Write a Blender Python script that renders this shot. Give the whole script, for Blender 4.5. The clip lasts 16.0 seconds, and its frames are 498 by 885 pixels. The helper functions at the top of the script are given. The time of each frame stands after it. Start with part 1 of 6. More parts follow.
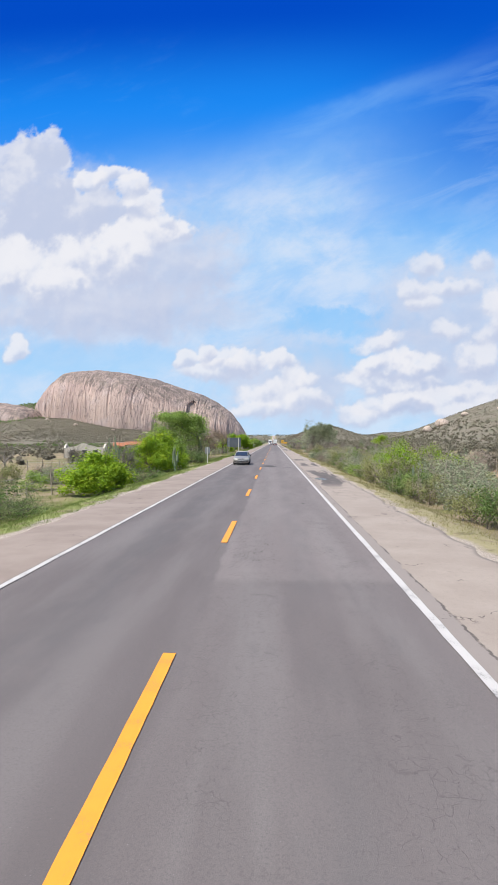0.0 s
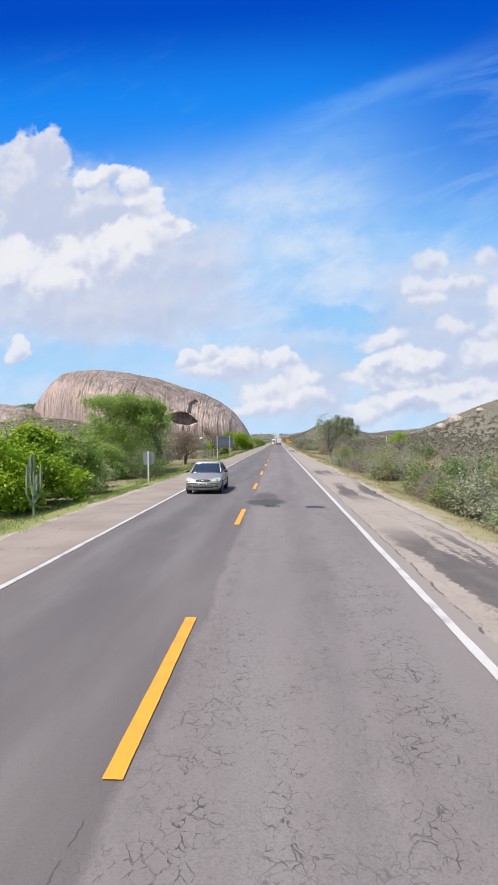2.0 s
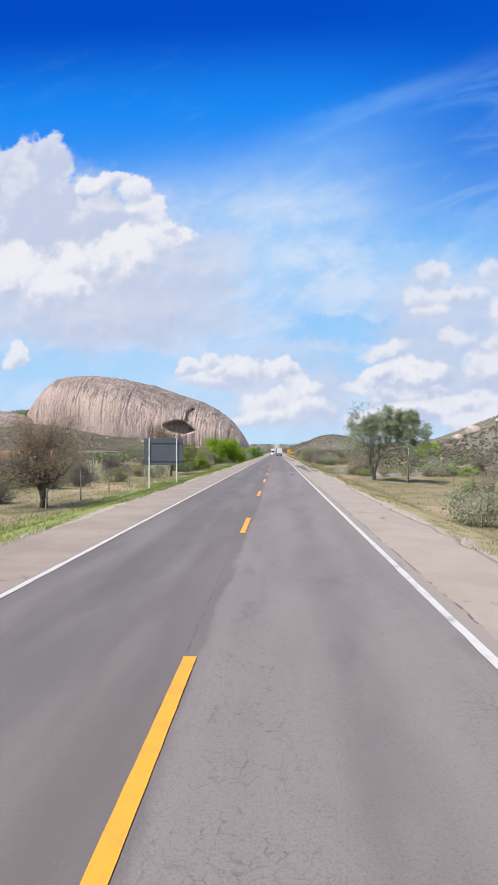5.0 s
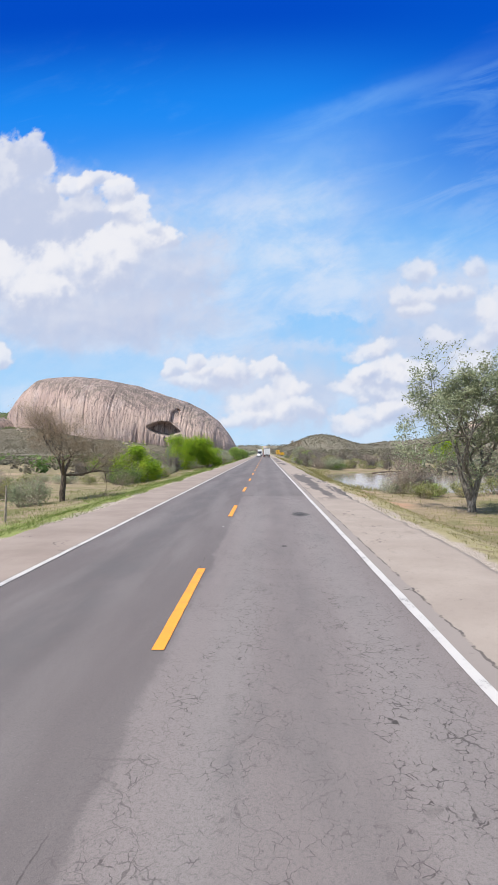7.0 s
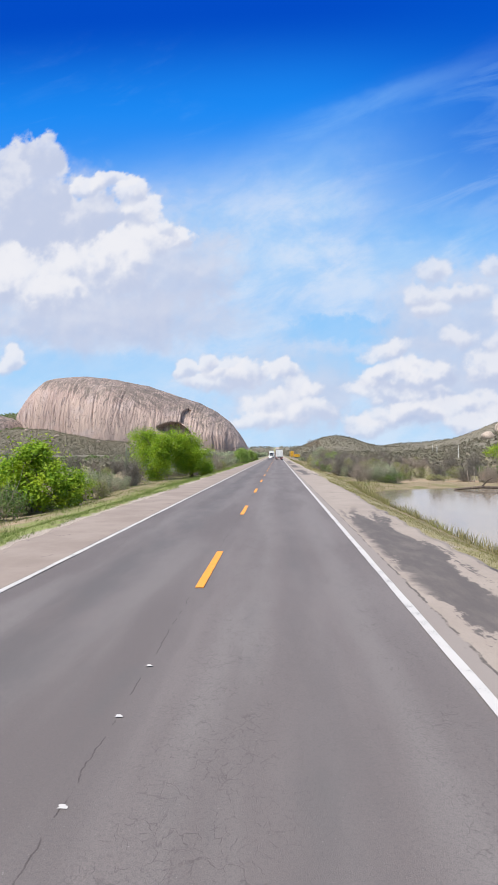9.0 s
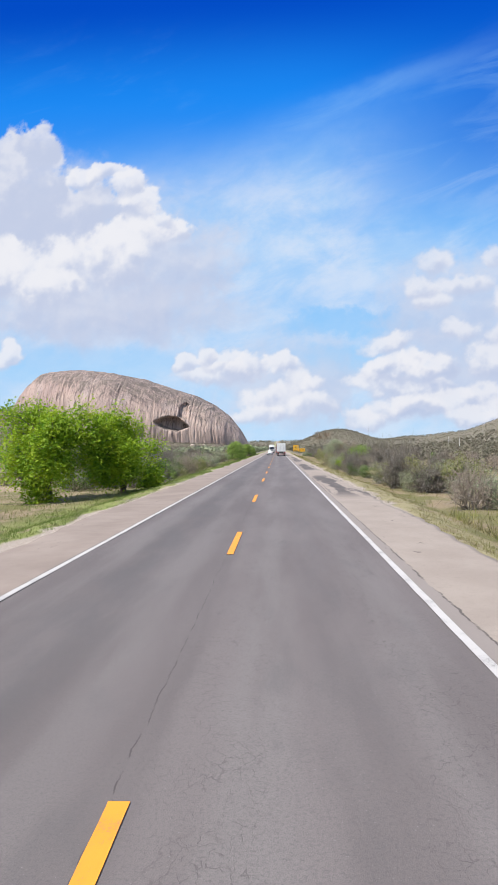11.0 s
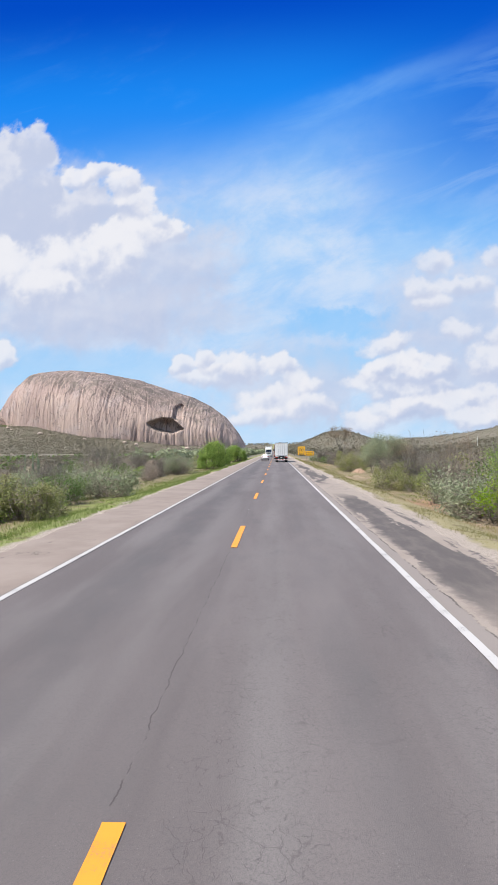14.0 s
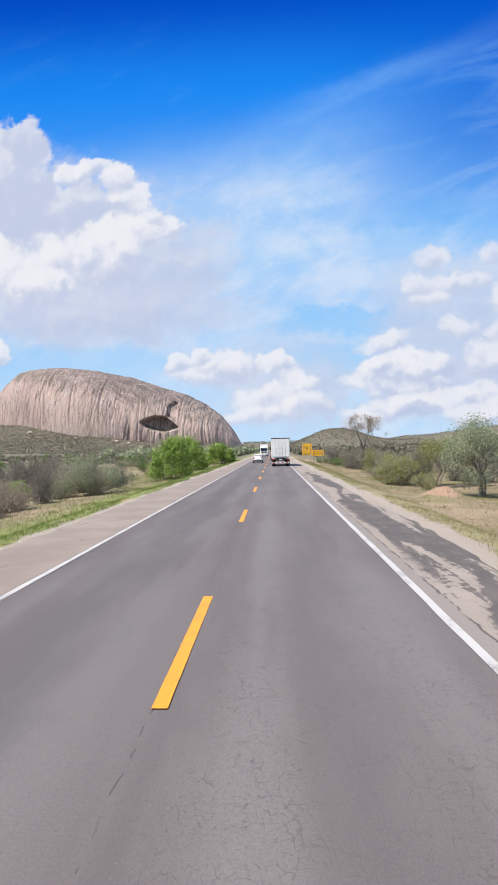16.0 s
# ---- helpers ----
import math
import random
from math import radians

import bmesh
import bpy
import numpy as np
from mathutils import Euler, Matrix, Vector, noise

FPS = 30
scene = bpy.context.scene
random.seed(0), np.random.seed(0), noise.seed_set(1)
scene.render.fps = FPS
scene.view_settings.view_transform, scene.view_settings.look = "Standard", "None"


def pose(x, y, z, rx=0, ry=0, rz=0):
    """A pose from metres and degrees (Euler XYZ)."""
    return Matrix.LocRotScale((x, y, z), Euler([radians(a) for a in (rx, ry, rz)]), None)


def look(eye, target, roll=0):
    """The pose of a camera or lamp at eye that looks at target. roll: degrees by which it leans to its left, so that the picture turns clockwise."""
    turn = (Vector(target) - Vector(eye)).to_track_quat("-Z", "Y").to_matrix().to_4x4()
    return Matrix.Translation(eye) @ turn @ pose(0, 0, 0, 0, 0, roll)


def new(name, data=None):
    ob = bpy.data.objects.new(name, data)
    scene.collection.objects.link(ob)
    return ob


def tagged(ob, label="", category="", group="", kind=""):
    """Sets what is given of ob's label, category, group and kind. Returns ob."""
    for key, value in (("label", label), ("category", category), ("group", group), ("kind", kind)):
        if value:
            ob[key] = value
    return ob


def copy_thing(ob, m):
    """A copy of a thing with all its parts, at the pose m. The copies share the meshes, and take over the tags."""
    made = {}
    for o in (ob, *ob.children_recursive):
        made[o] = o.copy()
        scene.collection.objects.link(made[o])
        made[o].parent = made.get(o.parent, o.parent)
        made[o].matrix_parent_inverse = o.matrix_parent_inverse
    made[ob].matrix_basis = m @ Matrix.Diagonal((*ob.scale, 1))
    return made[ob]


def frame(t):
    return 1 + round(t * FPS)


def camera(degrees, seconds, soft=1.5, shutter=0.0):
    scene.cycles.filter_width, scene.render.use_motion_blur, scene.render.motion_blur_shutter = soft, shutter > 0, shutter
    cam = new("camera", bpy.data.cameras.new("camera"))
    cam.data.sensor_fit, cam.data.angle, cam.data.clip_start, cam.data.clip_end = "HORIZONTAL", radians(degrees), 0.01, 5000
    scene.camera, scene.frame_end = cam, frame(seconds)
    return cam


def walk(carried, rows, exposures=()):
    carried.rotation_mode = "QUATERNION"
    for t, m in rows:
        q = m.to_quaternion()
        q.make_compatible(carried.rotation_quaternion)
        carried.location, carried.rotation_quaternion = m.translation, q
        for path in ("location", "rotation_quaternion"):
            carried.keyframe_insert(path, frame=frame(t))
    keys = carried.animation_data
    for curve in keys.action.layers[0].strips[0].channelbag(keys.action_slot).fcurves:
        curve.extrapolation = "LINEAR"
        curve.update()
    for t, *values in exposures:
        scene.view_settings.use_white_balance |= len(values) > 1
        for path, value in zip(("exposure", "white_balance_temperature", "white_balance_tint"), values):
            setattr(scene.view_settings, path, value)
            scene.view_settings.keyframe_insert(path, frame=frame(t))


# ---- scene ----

# ---- camera ----
cam = camera(47.70, 16.0)
PATH = [  # seconds, x, y, z, yaw, pitch, roll
    (0.0, 1.252, 0.000, 2.546, 2.524, -0.116, 0.085),
    (0.5, 1.240, 8.544, 2.583, 2.553, -0.179, -0.343),
    (1.0, 1.204, 17.063, 2.527, 2.678, -0.252, 0.148),
    (1.5, 1.235, 25.652, 2.472, 2.854, -0.263, 0.234),
    (2.0, 1.234, 34.289, 2.479, 2.901, -0.158, 0.550),
    (2.5, 1.169, 42.911, 2.456, 3.064, -0.079, 0.547),
    (3.0, 1.098, 51.567, 2.478, 3.240, 0.418, 0.804),
    (3.5, 1.044, 60.319, 2.426, 3.183, 0.241, -0.006),
    (4.0, 1.003, 69.137, 2.438, 3.067, 0.534, -0.067),
    (6.5, 1.127, 114.138, 2.379, 2.269, 0.947, -0.122),
    (7.0, 1.318, 123.388, 2.389, 1.625, 0.966, 0.503),
    (7.5, 1.478, 132.586, 2.396, 1.237, 1.067, 0.733),
    (8.0, 1.587, 141.722, 2.358, 1.723, 0.842, 0.854),
    (8.5, 1.534, 150.823, 2.363, 2.394, 1.011, 0.383),
    (9.0, 1.442, 159.851, 2.442, 2.891, 1.129, 0.384),
    (11.5, 1.110, 203.960, 2.489, 2.853, 0.480, 0.800),
    (12.0, 1.079, 212.999, 2.451, 2.568, 0.522, 0.641),
    (12.5, 1.045, 222.088, 2.450, 2.597, 0.623, 0.210),
    (13.0, 1.050, 231.241, 2.442, 2.632, 0.782, 0.346),
    (13.5, 1.063, 240.391, 2.430, 2.594, 0.933, 0.063),
    (14.0, 1.092, 249.546, 2.416, 2.754, 0.829, 0.851),
    (14.5, 1.071, 258.677, 2.459, 2.846, 0.963, 0.647),
    (15.0, 1.039, 267.736, 2.482, 2.746, 0.788, 0.596),
    (15.5, 1.083, 276.764, 2.455, 2.612, 0.449, 0.136),
    (16.0, 1.127, 285.777, 2.449, 2.438, 0.678, 1.164),
]
walk(cam, [(t, pose(x, y, z, 90 + p, r, w)) for t, x, y, z, w, p, r in PATH], exposures=[(0.0, 0.75), (16.0, 0.75)])

# ---- world, sun ----
SUN = Vector((-0.40, -0.28, 0.87)).normalized()  # towards the sun
world = bpy.data.worlds.new("world")
scene.world = world
world.use_nodes = True
wt = world.node_tree
sky = wt.nodes.new("ShaderNodeTexSky")
sky.sky_type, sky.sun_disc = "NISHITA", False
sky.sun_elevation = math.asin(SUN.z)
sky.sun_rotation = math.atan2(SUN.x, SUN.y)
wt.links.new(sky.outputs[0], wt.nodes["Background"].inputs[0])
wt.nodes["Background"].inputs[1].default_value = 0.1
sun = new("sun", bpy.data.lights.new("sun", "SUN"))
sun.data.energy, sun.data.angle, sun.data.color = 3.6, radians(0.6), (1.0, 0.95, 0.88)
sun.matrix_world = look(SUN * 100, (0, 0, 0))


# ---- materials ----
class Net:
    """A short way to write node trees."""

    def __init__(self, name):
        self.mat = bpy.data.materials.new(name)
        self.mat.use_nodes = True
        self.t = self.mat.node_tree
        self.b = self.t.nodes["Principled BSDF"]
        self.out = self.t.nodes["Material Output"]

    def put(self, socket, v):
        if isinstance(v, bpy.types.NodeSocket):
            self.t.links.new(v, socket)
        elif v is not None:
            socket.default_value = v

    def m(self, op, a, b=None, c=None, clamp=False):
        n = self.t.nodes.new("ShaderNodeMath")
        n.operation, n.use_clamp = op, clamp
        for s, v in zip(n.inputs, (a, b, c)):
            self.put(s, v)
        return n.outputs[0]

    def vec(self, x, y, z=0.0):
        n = self.t.nodes.new("ShaderNodeCombineXYZ")
        for s, v in zip(n.inputs, (x, y, z)):
            self.put(s, v)
        return n.outputs[0]

    def coords(self):
        n = self.t.nodes.new("ShaderNodeTexCoord")
        return n.outputs["Object"]

    def split(self, v):
        n = self.t.nodes.new("ShaderNodeSeparateXYZ")
        self.put(n.inputs[0], v)
        return n.outputs[0], n.outputs[1], n.outputs[2]

    def scaled(self, v, sx, sy, sz):
        n = self.t.nodes.new("ShaderNodeVectorMath")
        n.operation = "MULTIPLY"
        self.put(n.inputs[0], v)
        n.inputs[1].default_value = (sx, sy, sz)
        return n.outputs[0]

    def noise(self, v, scale, detail=4.0, rough=0.55, distortion=0.0):
        n = self.t.nodes.new("ShaderNodeTexNoise")
        self.put(n.inputs["Vector"], v)
        n.inputs["Scale"].default_value, n.inputs["Detail"].default_value = scale, detail
        n.inputs["Roughness"].default_value, n.inputs["Distortion"].default_value = rough, distortion
        return n.outputs["Fac"]

    def cells(self, v, scale, feature="F1", out="Distance", rand=1.0):
        n = self.t.nodes.new("ShaderNodeTexVoronoi")
        n.feature = feature
        self.put(n.inputs["Vector"], v)
        n.inputs["Scale"].default_value = scale
        n.inputs["Randomness"].default_value = rand
        return n.outputs[out]

    def step(self, v, lo, hi, a=0.0, b=1.0):
        n = self.t.nodes.new("ShaderNodeMapRange")
        n.interpolation_type = "SMOOTHSTEP"
        for s, w in zip(n.inputs, (v, lo, hi, a, b)):
            self.put(s, w)
        return n.outputs[0]

    def mix(self, f, a, b, kind="MIX"):
        n = self.t.nodes.new("ShaderNodeMix")
        n.data_type, n.blend_type = "RGBA", kind
        self.put(n.inputs[0], f)
        for i, v in ((6, a), (7, b)):
            if isinstance(v, tuple) and len(v) == 3:
                v = (*v, 1.0)
            self.put(n.inputs[i], v)
        return n.outputs[2]

    def random(self):
        return self.t.nodes.new("ShaderNodeObjectInfo").outputs["Random"]

    def island(self):
        return self.t.nodes.new("ShaderNodeNewGeometry").outputs["Random Per Island"]

    def bump(self, height, strength, distance):
        n = self.t.nodes.new("ShaderNodeBump")
        n.inputs["Strength"].default_value, n.inputs["Distance"].default_value = strength, distance
        self.put(n.inputs["Height"], height)
        self.put(self.b.inputs["Normal"], n.outputs[0])

    def base(self, colour, rough=0.8, metal=0.0, spec=None):
        if isinstance(colour, tuple) and len(colour) == 3:
            colour = (*colour, 1.0)
        self.put(self.b.inputs["Base Color"], colour)
        self.put(self.b.inputs["Roughness"], rough)
        self.put(self.b.inputs["Metallic"], metal)
        if spec is not None:
            self.put(self.b.inputs["Specular IOR Level"], spec)
        return self.mat


def plain(name, colour, rough=0.6, metal=0.0, grain=30.0, amount=0.15, bump=0.0):
    """A painted, plastic or metal surface with slight grime and grain."""
    n = Net(name)
    co = n.coords()
    f = n.noise(co, grain, 5)
    g = n.noise(co, grain * 0.12, 3)
    c = n.mix(n.m("MULTIPLY", n.step(f, 0.35, 0.75), amount), colour, tuple(0.5 * v for v in colour))
    c = n.mix(n.m("MULTIPLY", n.step(g, 0.45, 0.75), amount * 1.3), c, (0.22, 0.18, 0.14))
    if bump:
        n.bump(f, bump, 0.01)
    return n.base(c, n.m("ADD", rough, n.m("MULTIPLY", g, 0.15)), metal)


def foliage(name, light, dark, warm, rough=0.55):
    """Leaves: colour differs leaf by leaf, plant by plant and clump by clump; a little light passes through."""
    n = Net(name)
    co = n.coords()
    f = n.island()
    c = n.mix(f, dark, light)
    c = n.mix(n.step(n.noise(co, 0.9, 2), 0.48, 0.72), c, warm)
    c = n.mix(n.m("MULTIPLY", n.random(), 0.35), c, n.mix(0.5, c, dark))
    n.base(c, rough, spec=0.25)
    tr = n.t.nodes.new("ShaderNodeBsdfTranslucent")
    n.put(tr.inputs[0], c)
    mx = n.t.nodes.new("ShaderNodeMixShader")
    mx.inputs[0].default_value = 0.4
    n.t.links.new(n.b.outputs[0], mx.inputs[1])
    n.t.links.new(tr.outputs[0], mx.inputs[2])
    n.t.links.new(mx.outputs[0], n.out.inputs[0])
    return n.mat


def bark(name, a, b):
    n = Net(name)
    co = n.coords()
    f = n.noise(n.scaled(co, 1, 1, 0.25), 14, 5)
    n.bump(f, 0.7, 0.03)
    return n.base(n.mix(n.step(f, 0.35, 0.7), a, b), 0.9)


LEAF_BRIGHT = foliage("leaf_bright", (0.38, 0.52, 0.03), (0.12, 0.25, 0.015), (0.42, 0.50, 0.03))
LEAF_MID = foliage("leaf_mid", (0.36, 0.47, 0.12), (0.15, 0.255, 0.05), (0.38, 0.46, 0.12))
LEAF_DARK = foliage("leaf_dark", (0.18, 0.27, 0.075), (0.075, 0.135, 0.035), (0.21, 0.26, 0.09))
LEAF_GREY = foliage("leaf_grey", (0.39, 0.425, 0.27), (0.20, 0.24, 0.145), (0.39, 0.40, 0.26))
LEAF_OLIVE = foliage("leaf_olive", (0.34, 0.345, 0.14), (0.18, 0.20, 0.075), (0.36, 0.33, 0.15))
LEAF_DRY = foliage("leaf_dry", (0.36, 0.29, 0.20), (0.21, 0.16, 0.11), (0.32, 0.23, 0.17), 0.8)
GRASS = foliage("grass_blades", (0.30, 0.34, 0.09), (0.13, 0.18, 0.03), (0.40, 0.35, 0.15), 0.7)
BARK_GREY = bark("bark_grey", (0.10, 0.085, 0.07), (0.30, 0.27, 0.23))
BARK_BROWN = bark("bark_brown", (0.055, 0.042, 0.033), (0.19, 0.145, 0.11))
TWIG = bark("twig", (0.23, 0.18, 0.145), (0.42, 0.355, 0.295))


# ---- the sky's far backdrop: blue, veils and cumulus, 4.7 km off ----
def mesh_of(name, co, quads, smooth=True):
    """A mesh from arrays of corners and of faces with all the same number of corners."""
    me = bpy.data.meshes.new(name)
    k, nf = quads.shape[1], len(quads)
    me.vertices.add(len(co))
    me.vertices.foreach_set("co", np.ascontiguousarray(co, np.float32).ravel())
    me.loops.add(nf * k)
    me.loops.foreach_set("vertex_index", np.ascontiguousarray(quads, np.int32).ravel())
    me.polygons.add(nf)
    me.polygons.foreach_set("loop_start", np.arange(0, nf * k, k, dtype=np.int32))
    me.polygons.foreach_set("use_smooth", np.full(nf, smooth))
    me.update(calc_edges=True)
    return me


VEILS = (  # u, v, half width, half height
    (-0.181, 0.329, 0.120, 0.060), (-0.161, 0.243, 0.130, 0.048), (-0.302, 0.228, 0.120, 0.045), (0.300, 0.233, 0.120, 0.095), (0.315, 0.113, 0.120, 0.040),
    (0.049, 0.113, 0.110, 0.090))
TOWER = (  # u, v, half width, half height
    (-0.432, 0.404, 0.150, 0.085), (-0.342, 0.419, 0.105, 0.062), (-0.490, 0.519, 0.055, 0.055), (-0.447, 0.474, 0.072, 0.100), (-0.430, 0.546, 0.036, 0.036))
RIM = (  # u, v, half width, half height
    (-0.166, 0.388, 0.036, 0.020), (-0.206, 0.402, 0.040, 0.030), (-0.236, 0.379, 0.052, 0.040), (-0.229, 0.436, 0.034, 0.034), (-0.342, 0.488, 0.040, 0.018),
    (-0.291, 0.492, 0.044, 0.026), (-0.251, 0.468, 0.030, 0.030))
ROW = (  # u, v, half width, half height
    (-0.256, 0.344, 0.046, 0.047), (-0.291, 0.338, 0.051, 0.052), (-0.342, 0.332, 0.051, 0.057),
    (-0.384, 0.320, 0.051, 0.060), (-0.462, 0.310, 0.057, 0.062), (-0.504, 0.322, 0.044, 0.060), (-0.402, 0.284, 0.066, 0.039))
SMALL = (  # u, v, half width, half height
    (-0.482, 0.165, 0.026, 0.024), (-0.101, 0.131, 0.075, 0.016), (-0.161, 0.155, 0.022, 0.022), (-0.096, 0.153, 0.036, 0.022), (-0.126, 0.167, 0.017, 0.022),
    (-0.051, 0.143, 0.032, 0.015), (0.009, 0.141, 0.038, 0.018))
HEAP = (  # u, v, half width, half height
    (-0.011, 0.081, 0.055, 0.026), (0.039, 0.109, 0.030, 0.030), (0.061, 0.097, 0.026, 0.020), (-0.041, 0.055, 0.044, 0.018), (0.049, 0.061, 0.062, 0.022))
HEAP_RIGHT = (  # u, v, half width, half height
    (0.199, 0.181, 0.046, 0.016), (0.220, 0.103, 0.085, 0.015), (0.280, 0.137, 0.036, 0.013), (0.215, 0.131, 0.055, 0.030), (0.184, 0.137, 0.025, 0.022),
    (0.242, 0.143, 0.022, 0.027))
LOW = (  # u, v, half width, half height
    (0.370, 0.148, 0.040, 0.036), (0.199, 0.061, 0.042, 0.020), (0.245, 0.068, 0.042, 0.016), (0.300, 0.079, 0.075, 0.015), (0.372, 0.091, 0.052, 0.020),
    (0.350, 0.051, 0.064, 0.013), (0.159, 0.047, 0.042, 0.010), (0.420, 0.063, 0.060, 0.030))
HIGH_RIGHT = (  # u, v, half width, half height
    (0.275, 0.328, 0.036, 0.018), (0.382, 0.334, 0.020, 0.014), (0.280, 0.256, 0.030, 0.020), (0.255, 0.282, 0.030, 0.014), (0.325, 0.286, 0.042, 0.017),
    (0.388, 0.256, 0.022, 0.028), (0.322, 0.201, 0.025, 0.012), (0.385, 0.197, 0.026, 0.022), (0.440, 0.243, 0.060, 0.060))
BODIES = (
    (-0.291, 0.264, 0.110, 0.045), (-0.432, 0.238, 0.110, 0.042), (-0.382, 0.324, 0.271, 0.150), (-0.432, 0.404, 0.170, 0.120), (-0.211, 0.324, 0.120, 0.090), (-0.322, 0.243, 0.190, 0.060), (0.330, 0.203, 0.130, 0.110), (0.330, 0.088, 0.150, 0.060), (0.029, 0.088, 0.110, 0.060))
CLOUDS = (  # shapes, edge, cover, light beneath and above, where the one turns into the other
    (BODIES, 0.90, 0.55, 0.28, 0.72, -0.8, 0.5),
    (VEILS, 0.85, 0.45, 0.25, 0.55, -0.7, 0.5),
    (TOWER, 0.30, 0.92, 0.36, 0.72, -0.35, 0.75),
    (RIM, 0.34, 0.90, 0.42, 1.0, -0.9, 0.55),
    (ROW, 0.55, 0.86, 0.36, 1.0, -1.0, 0.5),
    (SMALL, 0.42, 0.86, 0.42, 1.0, -0.9, 0.5),
    (HEAP, 0.55, 0.80, 0.42, 1.0, -0.9, 0.6),
    (HEAP_RIGHT, 0.52, 0.80, 0.25, 0.98, -0.85, 0.35),
    (LOW, 0.52, 0.82, 0.25, 0.92, -0.85, 0.35),
    (HIGH_RIGHT, 0.62, 0.76, 0.42, 0.90, -0.85, 0.35),
)


def lattice(x, y, scale, detail, rough, seed):
    """Smooth value noise in octaves, about 0 to 1."""
    total, amp, norm = np.zeros_like(x), 1.0, 0.0
    for o in range(detail):
        r = np.random.RandomState(seed + o).rand(64, 64)
        fx, fy = x * scale + 31.7 * o, y * scale + 17.3 * o
        ix, iy = np.floor(fx).astype(int), np.floor(fy).astype(int)
        tx, ty = fx - ix, fy - iy
        tx, ty = tx * tx * tx * (tx * (6 * tx - 15) + 10), ty * ty * ty * (ty * (6 * ty - 15) + 10)
        i0, j0, i1, j1 = ix % 64, iy % 64, (ix + 1) % 64, (iy + 1) % 64
        v = (r[i0, j0] * (1 - tx) + r[i1, j0] * tx) * (1 - ty) + (r[i0, j1] * (1 - tx) + r[i1, j1] * tx) * ty
        total, norm = total + amp * v, norm + amp
        amp, scale = amp * rough, scale * 2.03
    return total / norm


def ramp(v, lo, hi):
    t = np.clip((v - lo) / (hi - lo), 0, 1)
    return t * t * (3 - 2 * t)


def cloud_field(u, v):
    """How thick the cloud is in each direction and how much sun it catches."""
    def billow(seed, scale):
        return np.abs(lattice(u, v, scale, 4, 0.55, seed) - 0.5)

    wu = 0.045 * (lattice(u, v, 11, 3, 0.5, 11) - 0.5) + 0.014 * (lattice(u, v, 44, 4, 0.55, 13) - 0.5)
    wv = 0.045 * (lattice(u, v, 11, 3, 0.5, 17) - 0.5) + 0.014 * (lattice(u, v, 44, 4, 0.55, 19) - 0.5) + 0.016 * (billow(23, 30) - 0.12)
    fray = lattice(u, v, 34, 6, 0.62, 53) - 0.5
    U, V = u + wu, v + wv
    relief = lattice(u, v, 22, 5, 0.55, 29) - lattice(u - 0.010, v + 0.014, 22, 5, 0.55, 29)
    puffy = 0.16 - billow(37, 26)
    cover, lit = np.zeros_like(u), np.full_like(u, 0.5)
    for shapes, edge, thick, under, above, low, high in CLOUDS:
        for cu, cv, ru, rv in shapes:
            rv = max(rv, 0.021)
            pu, pv = (U - cu) / ru, (V - cv) / rv
            m = ramp(-(pu * pu + pv * pv) - 1.5 * fray, -1 - edge, -1 + edge) * (0.25 + 0.75 * ramp(pv, -1.1, -0.45)) * thick
            h = ramp(pv - 0.25 * pu + 1.5 * relief + 0.45 * puffy, low, high)
            lit = lit * (1 - m) + m * (under + (above - under) * h)
            cover = 1 - (1 - cover) * (1 - m)
    return cover, np.clip(lit, 0, 1)


